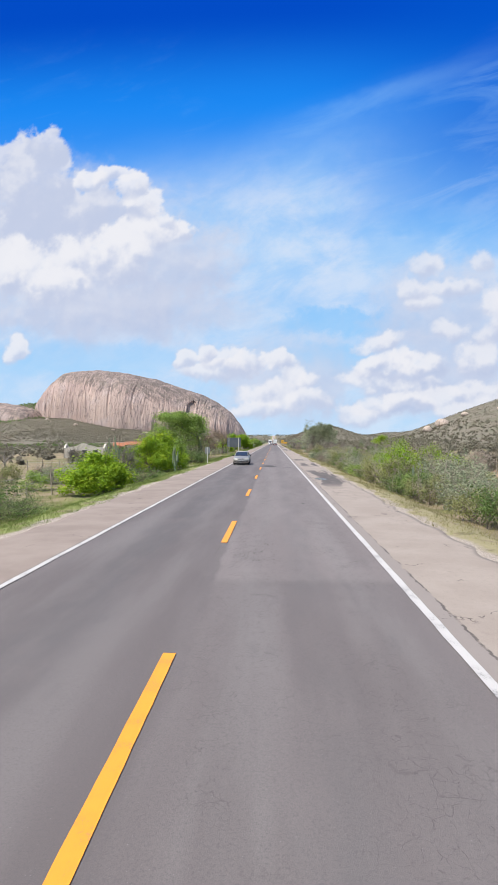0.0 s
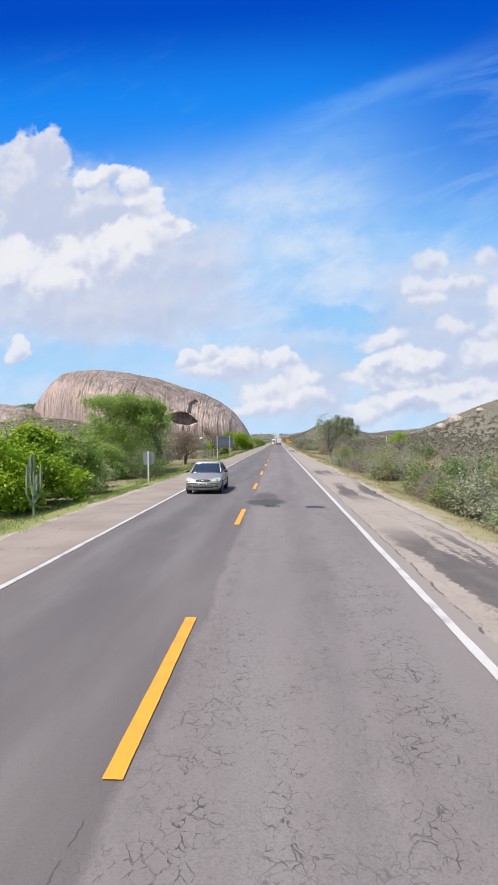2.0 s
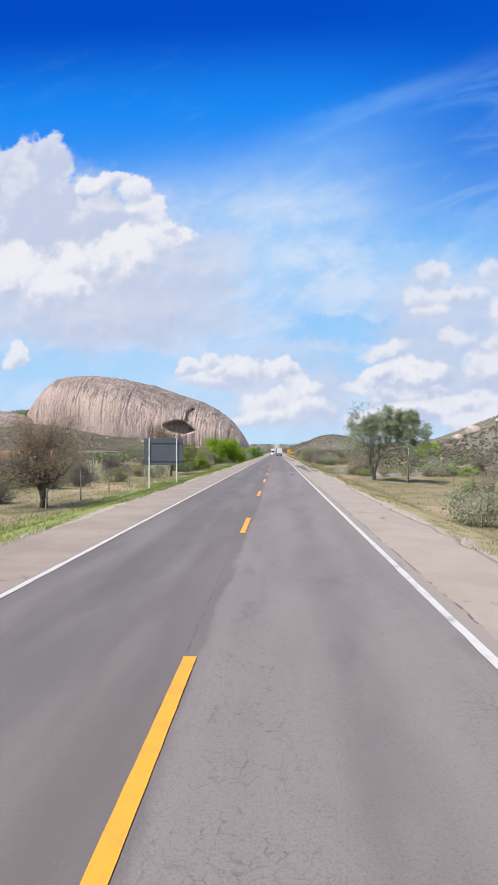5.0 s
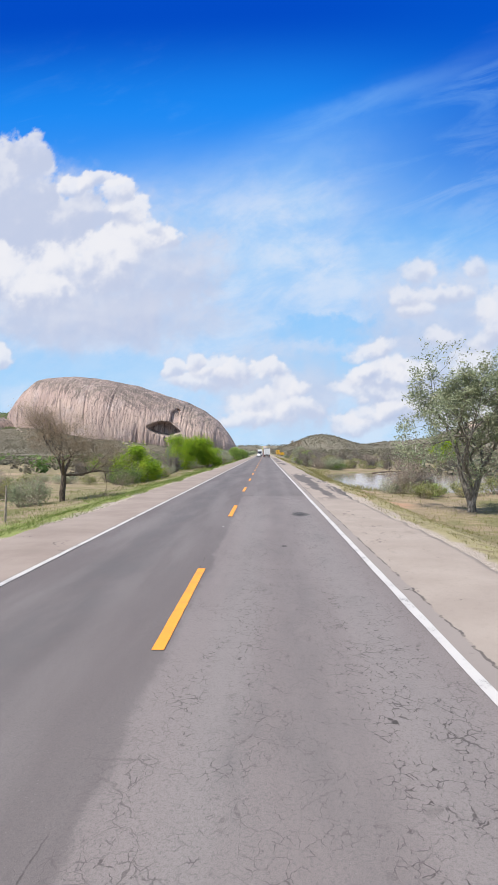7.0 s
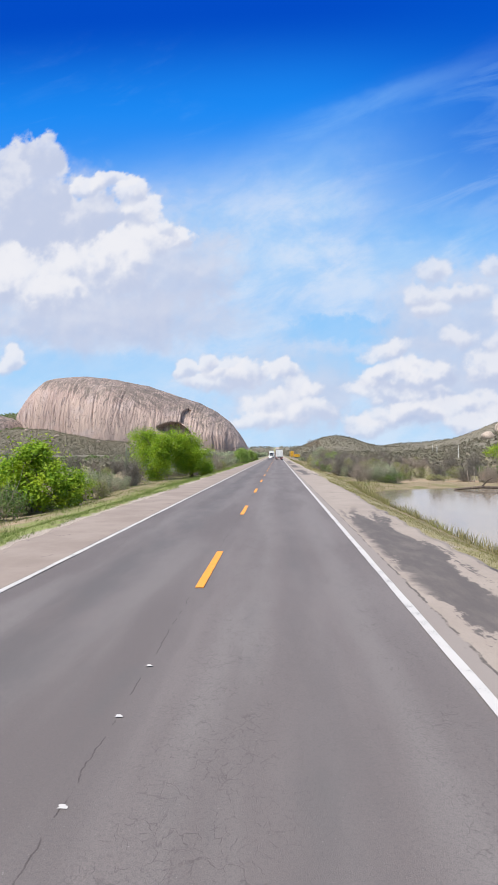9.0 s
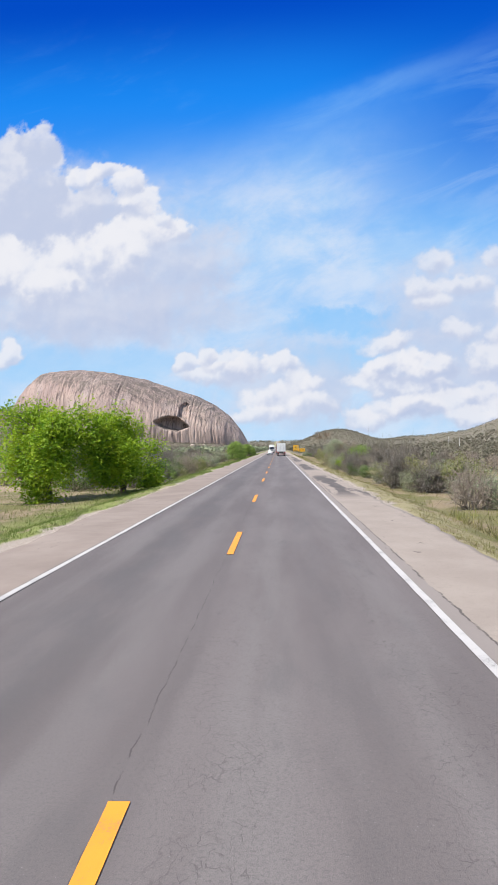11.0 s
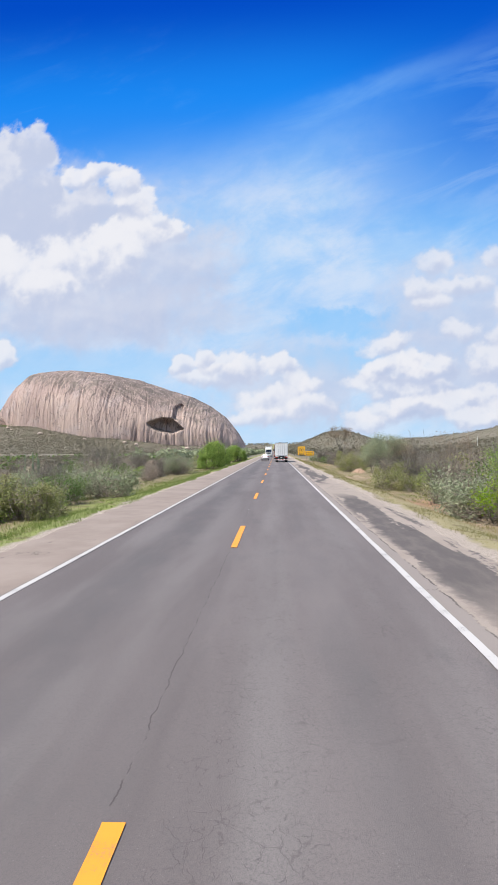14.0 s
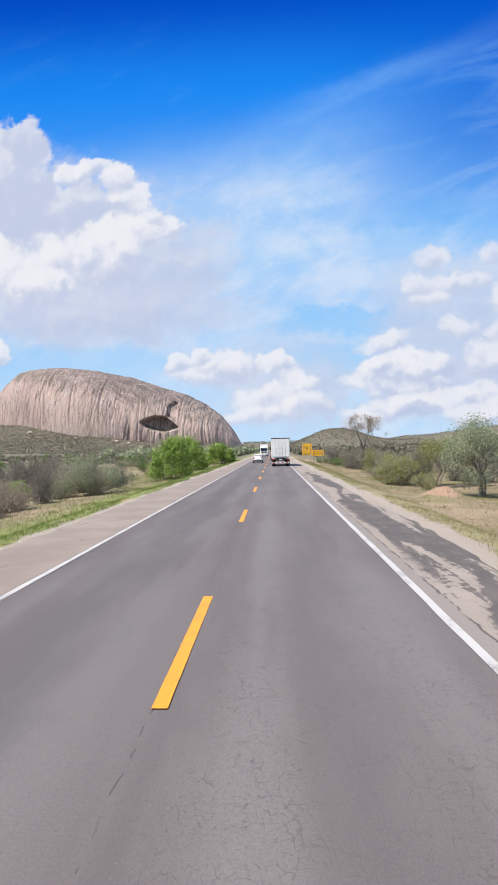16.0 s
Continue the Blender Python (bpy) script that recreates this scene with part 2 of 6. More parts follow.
def sky_material():
    n = Net("sky_backdrop")
    x, y, z = n.split(n.coords())
    u0, v0 = n.m("DIVIDE", x, y), n.m("DIVIDE", z, y)
    uv = n.vec(u0, v0)
    def centred(du, scale, detail, rough, k):
        return n.m("MULTIPLY", n.m("SUBTRACT", n.noise(n.vec(n.m("ADD", u0, du), v0), scale, detail, rough), 0.5), k)

    w1 = n.m("ADD", centred(0.0, 9, 3, 0.5, 0.045), centred(3.0, 30, 6, 0.60, 0.042))
    w2 = n.m("ADD", centred(7.3, 9, 3, 0.5, 0.045), centred(9.0, 30, 6, 0.60, 0.042))
    u, v = n.m("ADD", u0, w1), n.m("ADD", v0, w2)
    # blue, paler towards the horizon
    blue = n.mix(n.step(v0, 0.0, 0.30), (0.55, 0.77, 0.97), (0.18, 0.48, 0.95))
    blue = n.mix(n.step(v0, 0.30, 0.64), blue, (0.012, 0.25, 0.89))
    blue = n.mix(n.step(v0, 0.60, 0.80), blue, (0.0008, 0.072, 0.56))

    blue = n.mix(n.m("MULTIPLY", n.step(u0, 0.0, 0.5), n.step(v0, 0.34, 0.60, 0.0, 0.7)), blue, (0.001, 0.10, 0.62))

    # thin veils, drawn out along a slant
    s = n.m("SUBTRACT", v0, n.m("MULTIPLY", u0, 0.30))
    a = n.m("ADD", u0, n.m("MULTIPLY", v0, 0.30))
    st = n.noise(n.vec(n.m("MULTIPLY", a, 1.5), n.m("MULTIPLY", s, 3.4)), 2.4, 6, 0.52, 0.5)
    st2 = n.noise(n.vec(n.m("MULTIPLY", a, 2.2), n.m("MULTIPLY", s, 5.5)), 2.4, 5, 0.5, 0.3)
    # the veil's upper rim: a long slanting curve with a brighter streak along it
    rim = n.m("ADD", 0.572, n.m("ADD", n.m("MULTIPLY", u0, 0.25), n.m("MULTIPLY", n.m("MULTIPLY", u0, u0), 0.30)))
    e = n.m("ADD", n.m("SUBTRACT", v0, rim), n.m("MULTIPLY", n.m("SUBTRACT", st, 0.5), 0.07))
    fan = n.noise(n.vec(n.m("MULTIPLY", a, 1.6), n.m("MULTIPLY", s, 6.5)), 2.4, 7, 0.6, 0.7)
    puff = n.noise(n.vec(a, n.m("MULTIPLY", s, 1.8)), 7.0, 7, 0.62, 0.3)
    veil = n.m("MULTIPLY", n.step(e, 0.05, -0.17), n.step(n.m("ADD", n.m("MULTIPLY", st, 0.55), n.m("MULTIPLY", puff, 0.45)), 0.30, 0.60, 0.62, 1.0))
    clear = n.m("MULTIPLY", n.step(u0, 0.08, 0.36), n.step(v0, 0.26, 0.44))
    veil = n.m("MULTIPLY", veil, n.m("SUBTRACT", 1.0, n.m("MULTIPLY", clear, n.step(fan, 0.62, 0.42, 0.30, 0.88))))
    veil = n.m("MULTIPLY", veil, n.step(v0, 0.0, 0.30, 0.80, 1.0))
    streak = n.m("MULTIPLY", n.m("MULTIPLY", n.step(e, 0.030, -0.012), n.step(e, -0.070, -0.012)), n.m("MULTIPLY", n.step(u0, -0.14, 0.08), n.step(u0, 0.48, 0.12, 0.22, 1.0)))
    streak = n.m("MULTIPLY", streak, n.step(fan, 0.30, 0.62, 0.45, 1.0))
    fans = n.m("MULTIPLY", n.step(fan, 0.46, 0.72), n.m("MULTIPLY", n.m("MULTIPLY", n.step(e, 0.0, -0.05), n.step(s, 0.22, 0.32)), n.step(a, -0.05, 0.25)))
    high = n.m("MULTIPLY", n.m("MULTIPLY", n.step(fan, 0.48, 0.74), n.step(puff, 0.40, 0.62)), n.m("MULTIPLY", n.step(u0, 0.05, -0.25), n.step(v0, 0.80, 0.62)))
    thin = n.m("MAXIMUM", n.m("MAXIMUM", n.m("MULTIPLY", fans, 0.26), n.m("MULTIPLY", high, 0.11)), n.m("MAXIMUM", n.m("MULTIPLY", veil, 0.92), n.m("MULTIPLY", streak, 0.34)), clamp=True)
    ice = n.mix(n.step(puff, 0.35, 0.65), (0.47, 0.68, 0.94), (0.65, 0.76, 0.925))
    col = n.mix(thin, blue, n.mix(n.step(v0, 0.42, 0.62), ice, (0.34, 0.62, 0.96)))

    # clear bands in the veil
    def blob(cu, cv, ru, rv, soft):
        d = n.m("ADD", n.m("POWER", n.m("DIVIDE", n.m("SUBTRACT", u, cu), ru), 2.0), n.m("POWER", n.m("DIVIDE", n.m("SUBTRACT", v, cv), rv), 2.0))
        return n.step(d, 1.0 + soft, 1.0 - soft)

    for cu, cv, ru, rv, k in ((0.16, 0.215, 0.16, 0.022, 0.75), (0.10, 0.15, 0.09, 0.028, 0.7), (0.43, 0.50, 0.31, 0.14, 0.68), (0.20, 0.40, 0.12, 0.03, 0.3), (0.33, 0.27, 0.10, 0.02, 0.5), (-0.36, 0.155, 0.20, 0.035, 0.55)):
        col = n.mix(n.m("MULTIPLY", blob(cu, cv, ru, rv, 0.6), k), col, n.mix(n.step(v0, 0.45, 0.25, 0.06, 0.35), blue, (0.30, 0.66, 0.97)))

    # cumulus: bright above, blue-grey beneath
    def field(name):
        k = n.t.nodes.new("ShaderNodeAttribute")
        k.attribute_name = name
        return k.outputs["Fac"]

    lit = field("sunlit")
    body = n.mix(n.step(lit, 0.0, 0.45), (0.40, 0.50, 0.735), (0.56, 0.62, 0.79))
    body = n.mix(n.step(lit, 0.40, 1.0), body, (0.85, 0.855, 0.905))
    col = n.mix(field("cloud"), col, body)
    e = n.t.nodes.new("ShaderNodeEmission")
    n.put(e.inputs[0], col)
    e.inputs[1].default_value = SKY_GLOW
    n.t.links.new(e.outputs[0], n.out.inputs[0])
    return n.mat


SKY_GLOW = 0.60
SKY_AT = (0, 140, 0)


def sky_backdrop():
    us = np.concatenate([np.linspace(-1.28, -0.62, 12)[:-1], np.linspace(-0.62, 0.56, 520), np.linspace(0.56, 1.28, 12)[1:]])
    vs = np.concatenate([[-0.03], np.linspace(0.0, 0.62, 310), np.linspace(0.62, 1.05, 14)[1:]])
    U, V = np.meshgrid(us, vs)
    d = np.stack([U, np.ones_like(U), V], -1)
    d *= 4700.0 / np.linalg.norm(d, axis=-1)[..., None]
    nx, ny = len(us), len(vs)
    i = (np.arange(ny - 1)[:, None] * nx + np.arange(nx - 1)[None]).reshape(-1)
    me = mesh_of("sky_backdrop", d.reshape(-1, 3), np.stack([i, i + nx, i + nx + 1, i + 1], -1))
    for name, values in zip(("cloud", "sunlit"), cloud_field(U.ravel(), V.ravel())):
        me.attributes.new(name, "FLOAT", "POINT").data.foreach_set("value", values.astype(np.float32))
    me.materials.append(sky_material())
    ob = new("sky_backdrop", me)
    ob.location = SKY_AT
    tagged(ob, "deep blue sky with white cumulus and thin veils", "sky", kind="structure")


sky_backdrop()


# ---- land ----
def soft(a, lo, hi):
    t = np.clip((a - lo) / (hi - lo), 0, 1)
    return t * t * (3 - 2 * t)


HILLS = (  # x, y, spread x, spread y, height
    (135, 1500, 62, 150, 39), (330, 640, 100, 200, 70), (640, 1650, 280, 220, 50), (-590, 1600, 140, 130, 58),
    (-385, 1580, 70, 100, 12), (-800, 1880, 110, 170, 118), (-250, 1600, 130, 70, 16), (60, 2600, 420, 400, 30), (-1100, 1500, 260, 300, 60),
)


def wave(x, y, s, seed):
    """Smooth unevenness between about -1 and 1."""
    r = np.random.RandomState(seed)
    z = np.zeros_like(x)
    for k in range(6):
        a, p, f = r.rand() * 6.28, r.rand() * 6.28, s * (0.6 + 1.6 * r.rand())
        z = z + np.sin((x * math.cos(a) + y * math.sin(a)) * f + p)
    return z / 3.2


def land(x, y):
    """Height of the ground at x, y."""
    x, y = np.asarray(x, float), np.asarray(y, float)
    ax = np.abs(x)
    side = np.where(x > 0, 0.75, 0.65)
    z = -0.25 * soft(-ax, -5.4, -4.4) - 0.05 - side * soft(ax, 6.4, 9.5) - 0.25 * soft(ax, 10, 16)
    z = z + wave(x, y, 0.12, 1) * 0.28 * soft(ax, 7, 14) + wave(x, y, 0.9, 2) * 0.06 * soft(ax, 5.8, 7)
    z = z + wave(x, y, 0.02, 3) * 1.2 * soft(ax, 40, 140)
    for cx, cy, sx, sy, h in HILLS:
        z = z + h * np.exp(-((x - cx) / sx) ** 2 * 0.5 * 1.2 - ((y - cy) / sy) ** 2 * 0.5 * 1.2)
    z = z + wave(x, y, 0.03, 4) * 2.5 * soft(ax, 120, 300)
    pond = np.exp(-(((x - 31) / 22) ** 6 + ((y - 196) / 23) ** 6))
    z = z * (1 - pond) + pond * -2.0
    # the field sinks away from the road on the left
    z = z - 0.85 * soft(-x, 9, 16) * np.exp(-((y - 203) / 26) ** 2)
    # red bank on the right-hand side
    z = z + 0.75 * np.exp(-((x - 11.3) / 0.9) ** 2 - ((y - 320.5) / 2.2) ** 2)
    return z


def grid_mesh(name, xs, ys, zf):
    X, Y = np.meshgrid(xs, ys)
    Z = zf(X, Y)
    nx, ny = len(xs), len(ys)
    co = np.stack([X, Y, Z], -1).reshape(-1, 3)
    i = (np.arange(ny - 1)[:, None] * nx + np.arange(nx - 1)[None]).reshape(-1)
    return mesh_of(name, co, np.stack([i, i + 1, i + nx + 1, i + nx], -1))


def ground_material():
    n = Net("ground")
    co = n.coords()
    x, y, z = n.split(co)
    ax = n.m("ABSOLUTE", x)
    big, mid, fine = n.noise(co, 0.05, 5), n.noise(co, 0.45, 5), n.noise(co, 9, 6, 0.65)
    soil = n.mix(n.step(fine, 0.3, 0.7), (0.25, 0.185, 0.125), (0.37, 0.29, 0.205))
    soil = n.mix(n.step(n.noise(co, 0.09, 3), 0.52, 0.66), soil, (0.37, 0.225, 0.15))
    dry = n.mix(n.step(fine, 0.3, 0.7), (0.18, 0.14, 0.09), (0.30, 0.24, 0.16))
    green = n.mix(n.step(fine, 0.3, 0.7), (0.105, 0.105, 0.045), (0.19, 0.18, 0.08))
    c = n.mix(n.step(mid, 0.42, 0.60), dry, green)
    c = n.mix(n.step(n.m("ADD", big, n.m("MULTIPLY", n.m("SUBTRACT", mid, 0.5), 0.6)), 0.545, 0.68), c, soil)
    # far scrub, seen as a mixed grey-brown and green cover
    scrub = n.mix(n.step(n.noise(co, 0.06, 8, 0.75), 0.42, 0.60), (0.185, 0.16, 0.125), (0.15, 0.143, 0.10))
    scrub = n.mix(n.step(n.noise(co, 0.16, 6, 0.8), 0.56, 0.70), scrub, (0.20, 0.175, 0.135))
    scrub = n.mix(n.m("MULTIPLY", n.step(n.cells(co, 0.11), 0.20, 0.05), 0.5), scrub, (0.13, 0.125, 0.085))
    bank = n.m("ADD", n.m("POWER", n.m("DIVIDE", n.m("SUBTRACT", x, 11.2), 0.9), 2.0), n.m("POWER", n.m("DIVIDE", n.m("SUBTRACT", y, 320.3), 2.4), 2.0))
    c = n.mix(n.step(n.m("ADD", bank, n.m("MULTIPLY", n.m("SUBTRACT", mid, 0.5), 2.0)), 1.2, 0.7), c, n.mix(fine, (0.27, 0.165, 0.11), (0.42, 0.29, 0.21)))
    # the road's own verge: left greener, right yellower
    turf = n.step(n.m("ADD", ax, n.m("MULTIPLY", n.m("SUBTRACT", mid, 0.5), 2.6)), n.step(x, -1.0, 1.0, 11.4, 9.2), n.step(x, -1.0, 1.0, 9.2, 7.8))
    c = n.mix(n.m("MULTIPLY", turf, n.step(n.noise(co, 1.3, 5), 0.36, 0.5)), c, n.mix(n.step(x, -1.0, 1.0), n.mix(fine, (0.13, 0.16, 0.045), (0.27, 0.295, 0.105)), n.mix(fine, (0.21, 0.185, 0.10), (0.37, 0.325, 0.19))))
    c = n.mix(n.m("MAXIMUM", n.step(ax, 70, 150), n.m("MULTIPLY", n.step(y, 420, 520), n.step(ax, 9, 12))), c, scrub)
    # gravel at the shoulder's edge
    gravel = n.mix(n.step(n.noise(co, 35, 4), 0.35, 0.7), (0.22, 0.18, 0.15), (0.50, 0.44, 0.38))
    edge = n.step(n.m("ADD", ax, n.m("MULTIPLY", n.m("SUBTRACT", mid, 0.5), 1.6)), 6.45, 6.15)
    c = n.mix(edge, c, gravel)
    n.bump(n.m("ADD", fine, n.m("MULTIPLY", mid, 2.0)), 0.8, 0.06)
    return n.base(c, 0.95, spec=0.15)


def steps(*spans):
    out = []
    for a, b, s in spans:
        out += list(np.arange(a, b - 1e-6, s))
    return out


def ground():
    half = steps((0, 4, 2), (4, 14, 0.5), (14, 40, 1.6), (40, 130, 6), (130, 900, 20), (900, 4800, 150)) + [4800]
    xs = np.array([-v for v in half[:0:-1]] + half)
    ys = np.array(steps((-300, -40, 20), (-40, 430, 2.5), (430, 1000, 15), (1000, 2200, 25), (2200, 4900, 140)) + [4900])
    me = grid_mesh("ground", xs, ys, land)
    me.materials.append(ground_material())
    tagged(new("ground", me), "dry grass and bare soil plain with scrub", "ground", kind="structure")


ground()


# ---- road ----
def asphalt_material():
    n = Net("asphalt")
    co = n.coords()
    x, y, z = n.split(co)
    drift = n.noise(n.scaled(co, 1, 0.12, 1), 0.9, 4)
    wob = n.m("MULTIPLY", n.m("SUBTRACT", n.noise(n.scaled(co, 1, 0.4, 1), 1.6, 5, 0.65), 0.5), 0.5)
    xw = n.m("ADD", x, wob)
    grit = n.noise(co, 120, 4, 0.75)
    blot = n.noise(n.scaled(co, 1, 0.35, 1), 1.3, 6, 0.6)
    left = n.mix(n.step(drift, 0.35, 0.65), (0.119, 0.101, 0.099), (0.150, 0.130, 0.127))
    right = n.mix(n.step(drift, 0.35, 0.65), (0.177, 0.151, 0.146), (0.210, 0.182, 0.175))
    # the right lane was resurfaced in lengths, with a seam beside the middle line
    seam = n.step(n.m("ADD", xw, n.m("MULTIPLY", n.m("SUBTRACT", n.noise(n.vec(0.0, y), 0.05, 2), 0.5), 0.45)), 0.08, 0.22)
    old = n.m("MAXIMUM", n.step(y, 10.6, 10.0), n.step(y, 153.3, 154.3))
    seam = n.m("MULTIPLY", seam, n.m("SUBTRACT", 1.0, n.m("MULTIPLY", old, 0.75)))
    c = n.mix(seam, left, right)
    # wheel tracks, polished paler; oil between them darker
    for cx, w, k in ((0.95, 0.32, 0.35), (2.75, 0.35, 0.28), (-0.9, 0.35, 0.25), (-2.7, 0.35, 0.30)):
        t = n.step(n.m("ABSOLUTE", n.m("SUBTRACT", xw, cx)), w * 1.6, w * 0.4)
        c = n.mix(n.m("MULTIPLY", t, n.m("MULTIPLY", n.step(drift, 0.3, 0.6), k)), c, (0.205, 0.19, 0.183))
    for cx, w, k in ((1.85, 0.30, 0.25), (-1.8, 0.5, 0.5)):
        t = n.step(n.m("ABSOLUTE", n.m("SUBTRACT", xw, cx)), w * 1.8, w * 0.3)
        c = n.mix(n.m("MULTIPLY", t, n.m("MULTIPLY", n.step(blot, 0.3, 0.6), k)), c, (0.085, 0.081, 0.083))
    c = n.mix(n.m("MULTIPLY", n.step(blot, 0.56, 0.74), 0.4), c, (0.10, 0.095, 0.095))
    c = n.mix(n.m("MULTIPLY", n.step(grit, 0.40, 0.72), 0.55), c, (0.075, 0.070, 0.069))
    c = n.mix(n.m("MULTIPLY", n.step(n.noise(co, 38, 4, 0.7), 0.48, 0.70), 0.5), c, (0.085, 0.080, 0.079))
    c = n.mix(n.m("MULTIPLY", n.step(n.noise(co, 60, 2), 0.66, 0.78), 0.5), c, (0.30, 0.285, 0.27))
    # cracks like crocodile skin, in fields
    wv = n.t.nodes.new("ShaderNodeVectorMath")
    wv.operation = "ADD"
    wn = n.t.nodes.new("ShaderNodeTexNoise")
    n.put(wn.inputs["Vector"], co)
    wn.inputs["Scale"].default_value = 9
    sc = n.scaled(wn.outputs["Color"], 0.11, 0.11, 0.0)
    n.put(wv.inputs[0], co)
    n.put(wv.inputs[1], sc)
    flat = n.scaled(wv.outputs[0], 1, 0.75, 0)
    e1 = n.cells(flat, 9.5, "DISTANCE_TO_EDGE")
    e2 = n.cells(flat, 3.1, "DISTANCE_TO_EDGE")
    keep = n.m("MULTIPLY", n.step(n.noise(co, 2.2, 5, 0.6), 0.38, 0.54), n.step(n.noise(co, 11, 5, 0.65), 0.42, 0.55))
    belt = n.m("MAXIMUM", n.step(n.m("ABSOLUTE", n.m("SUBTRACT", xw, 0.85)), 0.75, 0.25), n.step(n.m("ABSOLUTE", n.m("SUBTRACT", xw, 2.65)), 0.75, 0.25))
    field = n.m("MULTIPLY", n.step(n.noise(n.scaled(co, 1.1, 0.14, 1), 0.62, 4, 0.6), 0.37, 0.52), n.m("MULTIPLY", n.step(x, -0.4, 0.35, 0.10, 1.0), n.m("ADD", 0.45, n.m("MULTIPLY", belt, 0.55))))
    bad = n.m("MAXIMUM", n.m("MULTIPLY", n.step(y, 9, 13), n.step(y, 74, 68)), n.m("MULTIPLY", n.step(y, 104, 112), n.step(y, 158, 150)))
    field = n.m("MULTIPLY", field, n.m("ADD", 0.42, n.m("MULTIPLY", bad, 0.58)))
    line = n.m("MULTIPLY", n.step(e1, 0.043, 0.013), n.m("MULTIPLY", field, keep))
    wide = n.m("MULTIPLY", n.step(e2, 0.016, 0.004), n.m("MULTIPLY", field, n.step(n.noise(co, 1.1, 4), 0.48, 0.60)))
    crack = n.m("MAXIMUM", line, n.m("MULTIPLY", wide, 0.8))
    # one long crack wanders along the middle seam
    way = n.m("ADD", n.m("ADD", x, 0.07), n.m("MULTIPLY", n.m("SUBTRACT", n.noise(n.vec(0.0, y), 1.1, 7, 0.7), 0.5), 0.22))
    joint = n.m("MULTIPLY", n.step(n.m("ABSOLUTE", way), 0.010, 0.003), n.m("MULTIPLY", n.step(n.noise(co, 3.0, 4), 0.44, 0.54), n.m("MAXIMUM", n.step(y, 157, 163), n.step(n.noise(n.vec(4.0, y), 0.08, 2), 0.52, 0.56))))
    crack = n.m("MAXIMUM", crack, n.m("MULTIPLY", joint, 0.7))
    c = n.mix(n.m("MULTIPLY", crack, 0.9), c, (0.040, 0.034, 0.032))
    # dark worn stretch round the pothole, tar patch, shade of small pits painted as dark spots
    sw = n.m("MULTIPLY", n.m("SUBTRACT", n.noise(co, 5, 6, 0.7), 0.5), 1.5)

    tiny = n.m("MULTIPLY", n.m("SUBTRACT", n.noise(co, 22, 6, 0.8), 0.5), 2.4)
    sw = n.m("ADD", sw, n.m("MULTIPLY", tiny, 0.5))

    def pit(cx, cy, rx, ry):
        d = n.m("SQRT", n.m("ADD", n.m("POWER", n.m("DIVIDE", n.m("SUBTRACT", x, cx), rx), 2.0), n.m("POWER", n.m("DIVIDE", n.m("SUBTRACT", y, cy), ry), 2.0)))
        return n.step(n.m("ADD", d, n.m("MULTIPLY", tiny, 0.3 if cy == 55.8 else 1.0)), 1.0, 0.8)

    def spot(cx, cy, rx, ry, lo=0.75, hi=1.1):
        d = n.m("SQRT", n.m("ADD", n.m("POWER", n.m("DIVIDE", n.m("SUBTRACT", x, cx), rx), 2.0), n.m("POWER", n.m("DIVIDE", n.m("SUBTRACT", y, cy), ry), 2.0)))
        return n.step(n.m("ADD", d, sw), hi, lo)

    rough_spot = n.m("MULTIPLY", n.m("MAXIMUM", n.m("MAXIMUM", spot(0.76, 57.1, 0.80, 1.35), spot(2.65, 145.0, 0.34, 0.7)), n.m("MULTIPLY", spot(0.66, 59.2, 0.62, 2.3, 0.55, 1.2), 0.75)), n.step(n.noise(co, 24, 5, 0.75), 0.36, 0.60, 0.55, 1.0))
    c = n.mix(rough_spot, c, (0.042, 0.040, 0.041))
    # flat spots without depth; the last one also darkens the pothole's inside
    pit_shade = pit(2.45, 23.15, 0.075, 0.12)
    for cx, cy, rx, ry in ((0.72, 21.85, 0.025, 0.05), (1.22, 20.5, 0.03, 0.045), (2.64, 144.8, 0.15, 0.25), (1.78, 137.7, 0.09, 0.10), (0.98, 74.5, 0.05, 0.15), (1.0, 55.8, 0.34, 0.46)):
        pit_shade = n.m("MAXIMUM", pit_shade, pit(cx, cy, rx, ry))
    c = n.mix(n.m("MULTIPLY", pit_shade, 0.95), c, (0.030, 0.027, 0.026))
    c = n.mix(pit(1.0, 55.88, 0.15, 0.12), c, (0.105, 0.096, 0.092))
    tar = spot(2.62, 55.45, 0.40, 0.46, 0.9, 1.0)
    c = n.mix(tar, c, (0.040, 0.039, 0.044))
    h = n.m("SUBTRACT", n.m("MULTIPLY", grit, 0.25), n.m("ADD", n.m("MULTIPLY", crack, 0.35), n.m("MULTIPLY", rough_spot, n.noise(co, 70, 3))))
    n.bump(h, 0.7, 0.012)
    return n.base(c, n.m("ADD", 0.72, n.m("MULTIPLY", grit, 0.2)), spec=0.35)


def hole(x, y):
    """Depth of the pothole and of the low tar patch."""
    r = np.hypot((x - 1.0) / 0.30, (y - 55.8) / 0.42) + 0.22 * wave(x, y, 9.0, 11) + 0.1 * wave(x, y, 25.0, 12)
    r2 = np.hypot((x - 2.62) / 0.42, (y - 55.45) / 0.5) + 0.2 * wave(x, y, 7.0, 13)
    return 0.085 * soft(-r, -1.08, -0.82) + 0.02 * soft(-r2, -1.1, -0.9) - 0.02 * soft(-r, -0.5, -0.1)


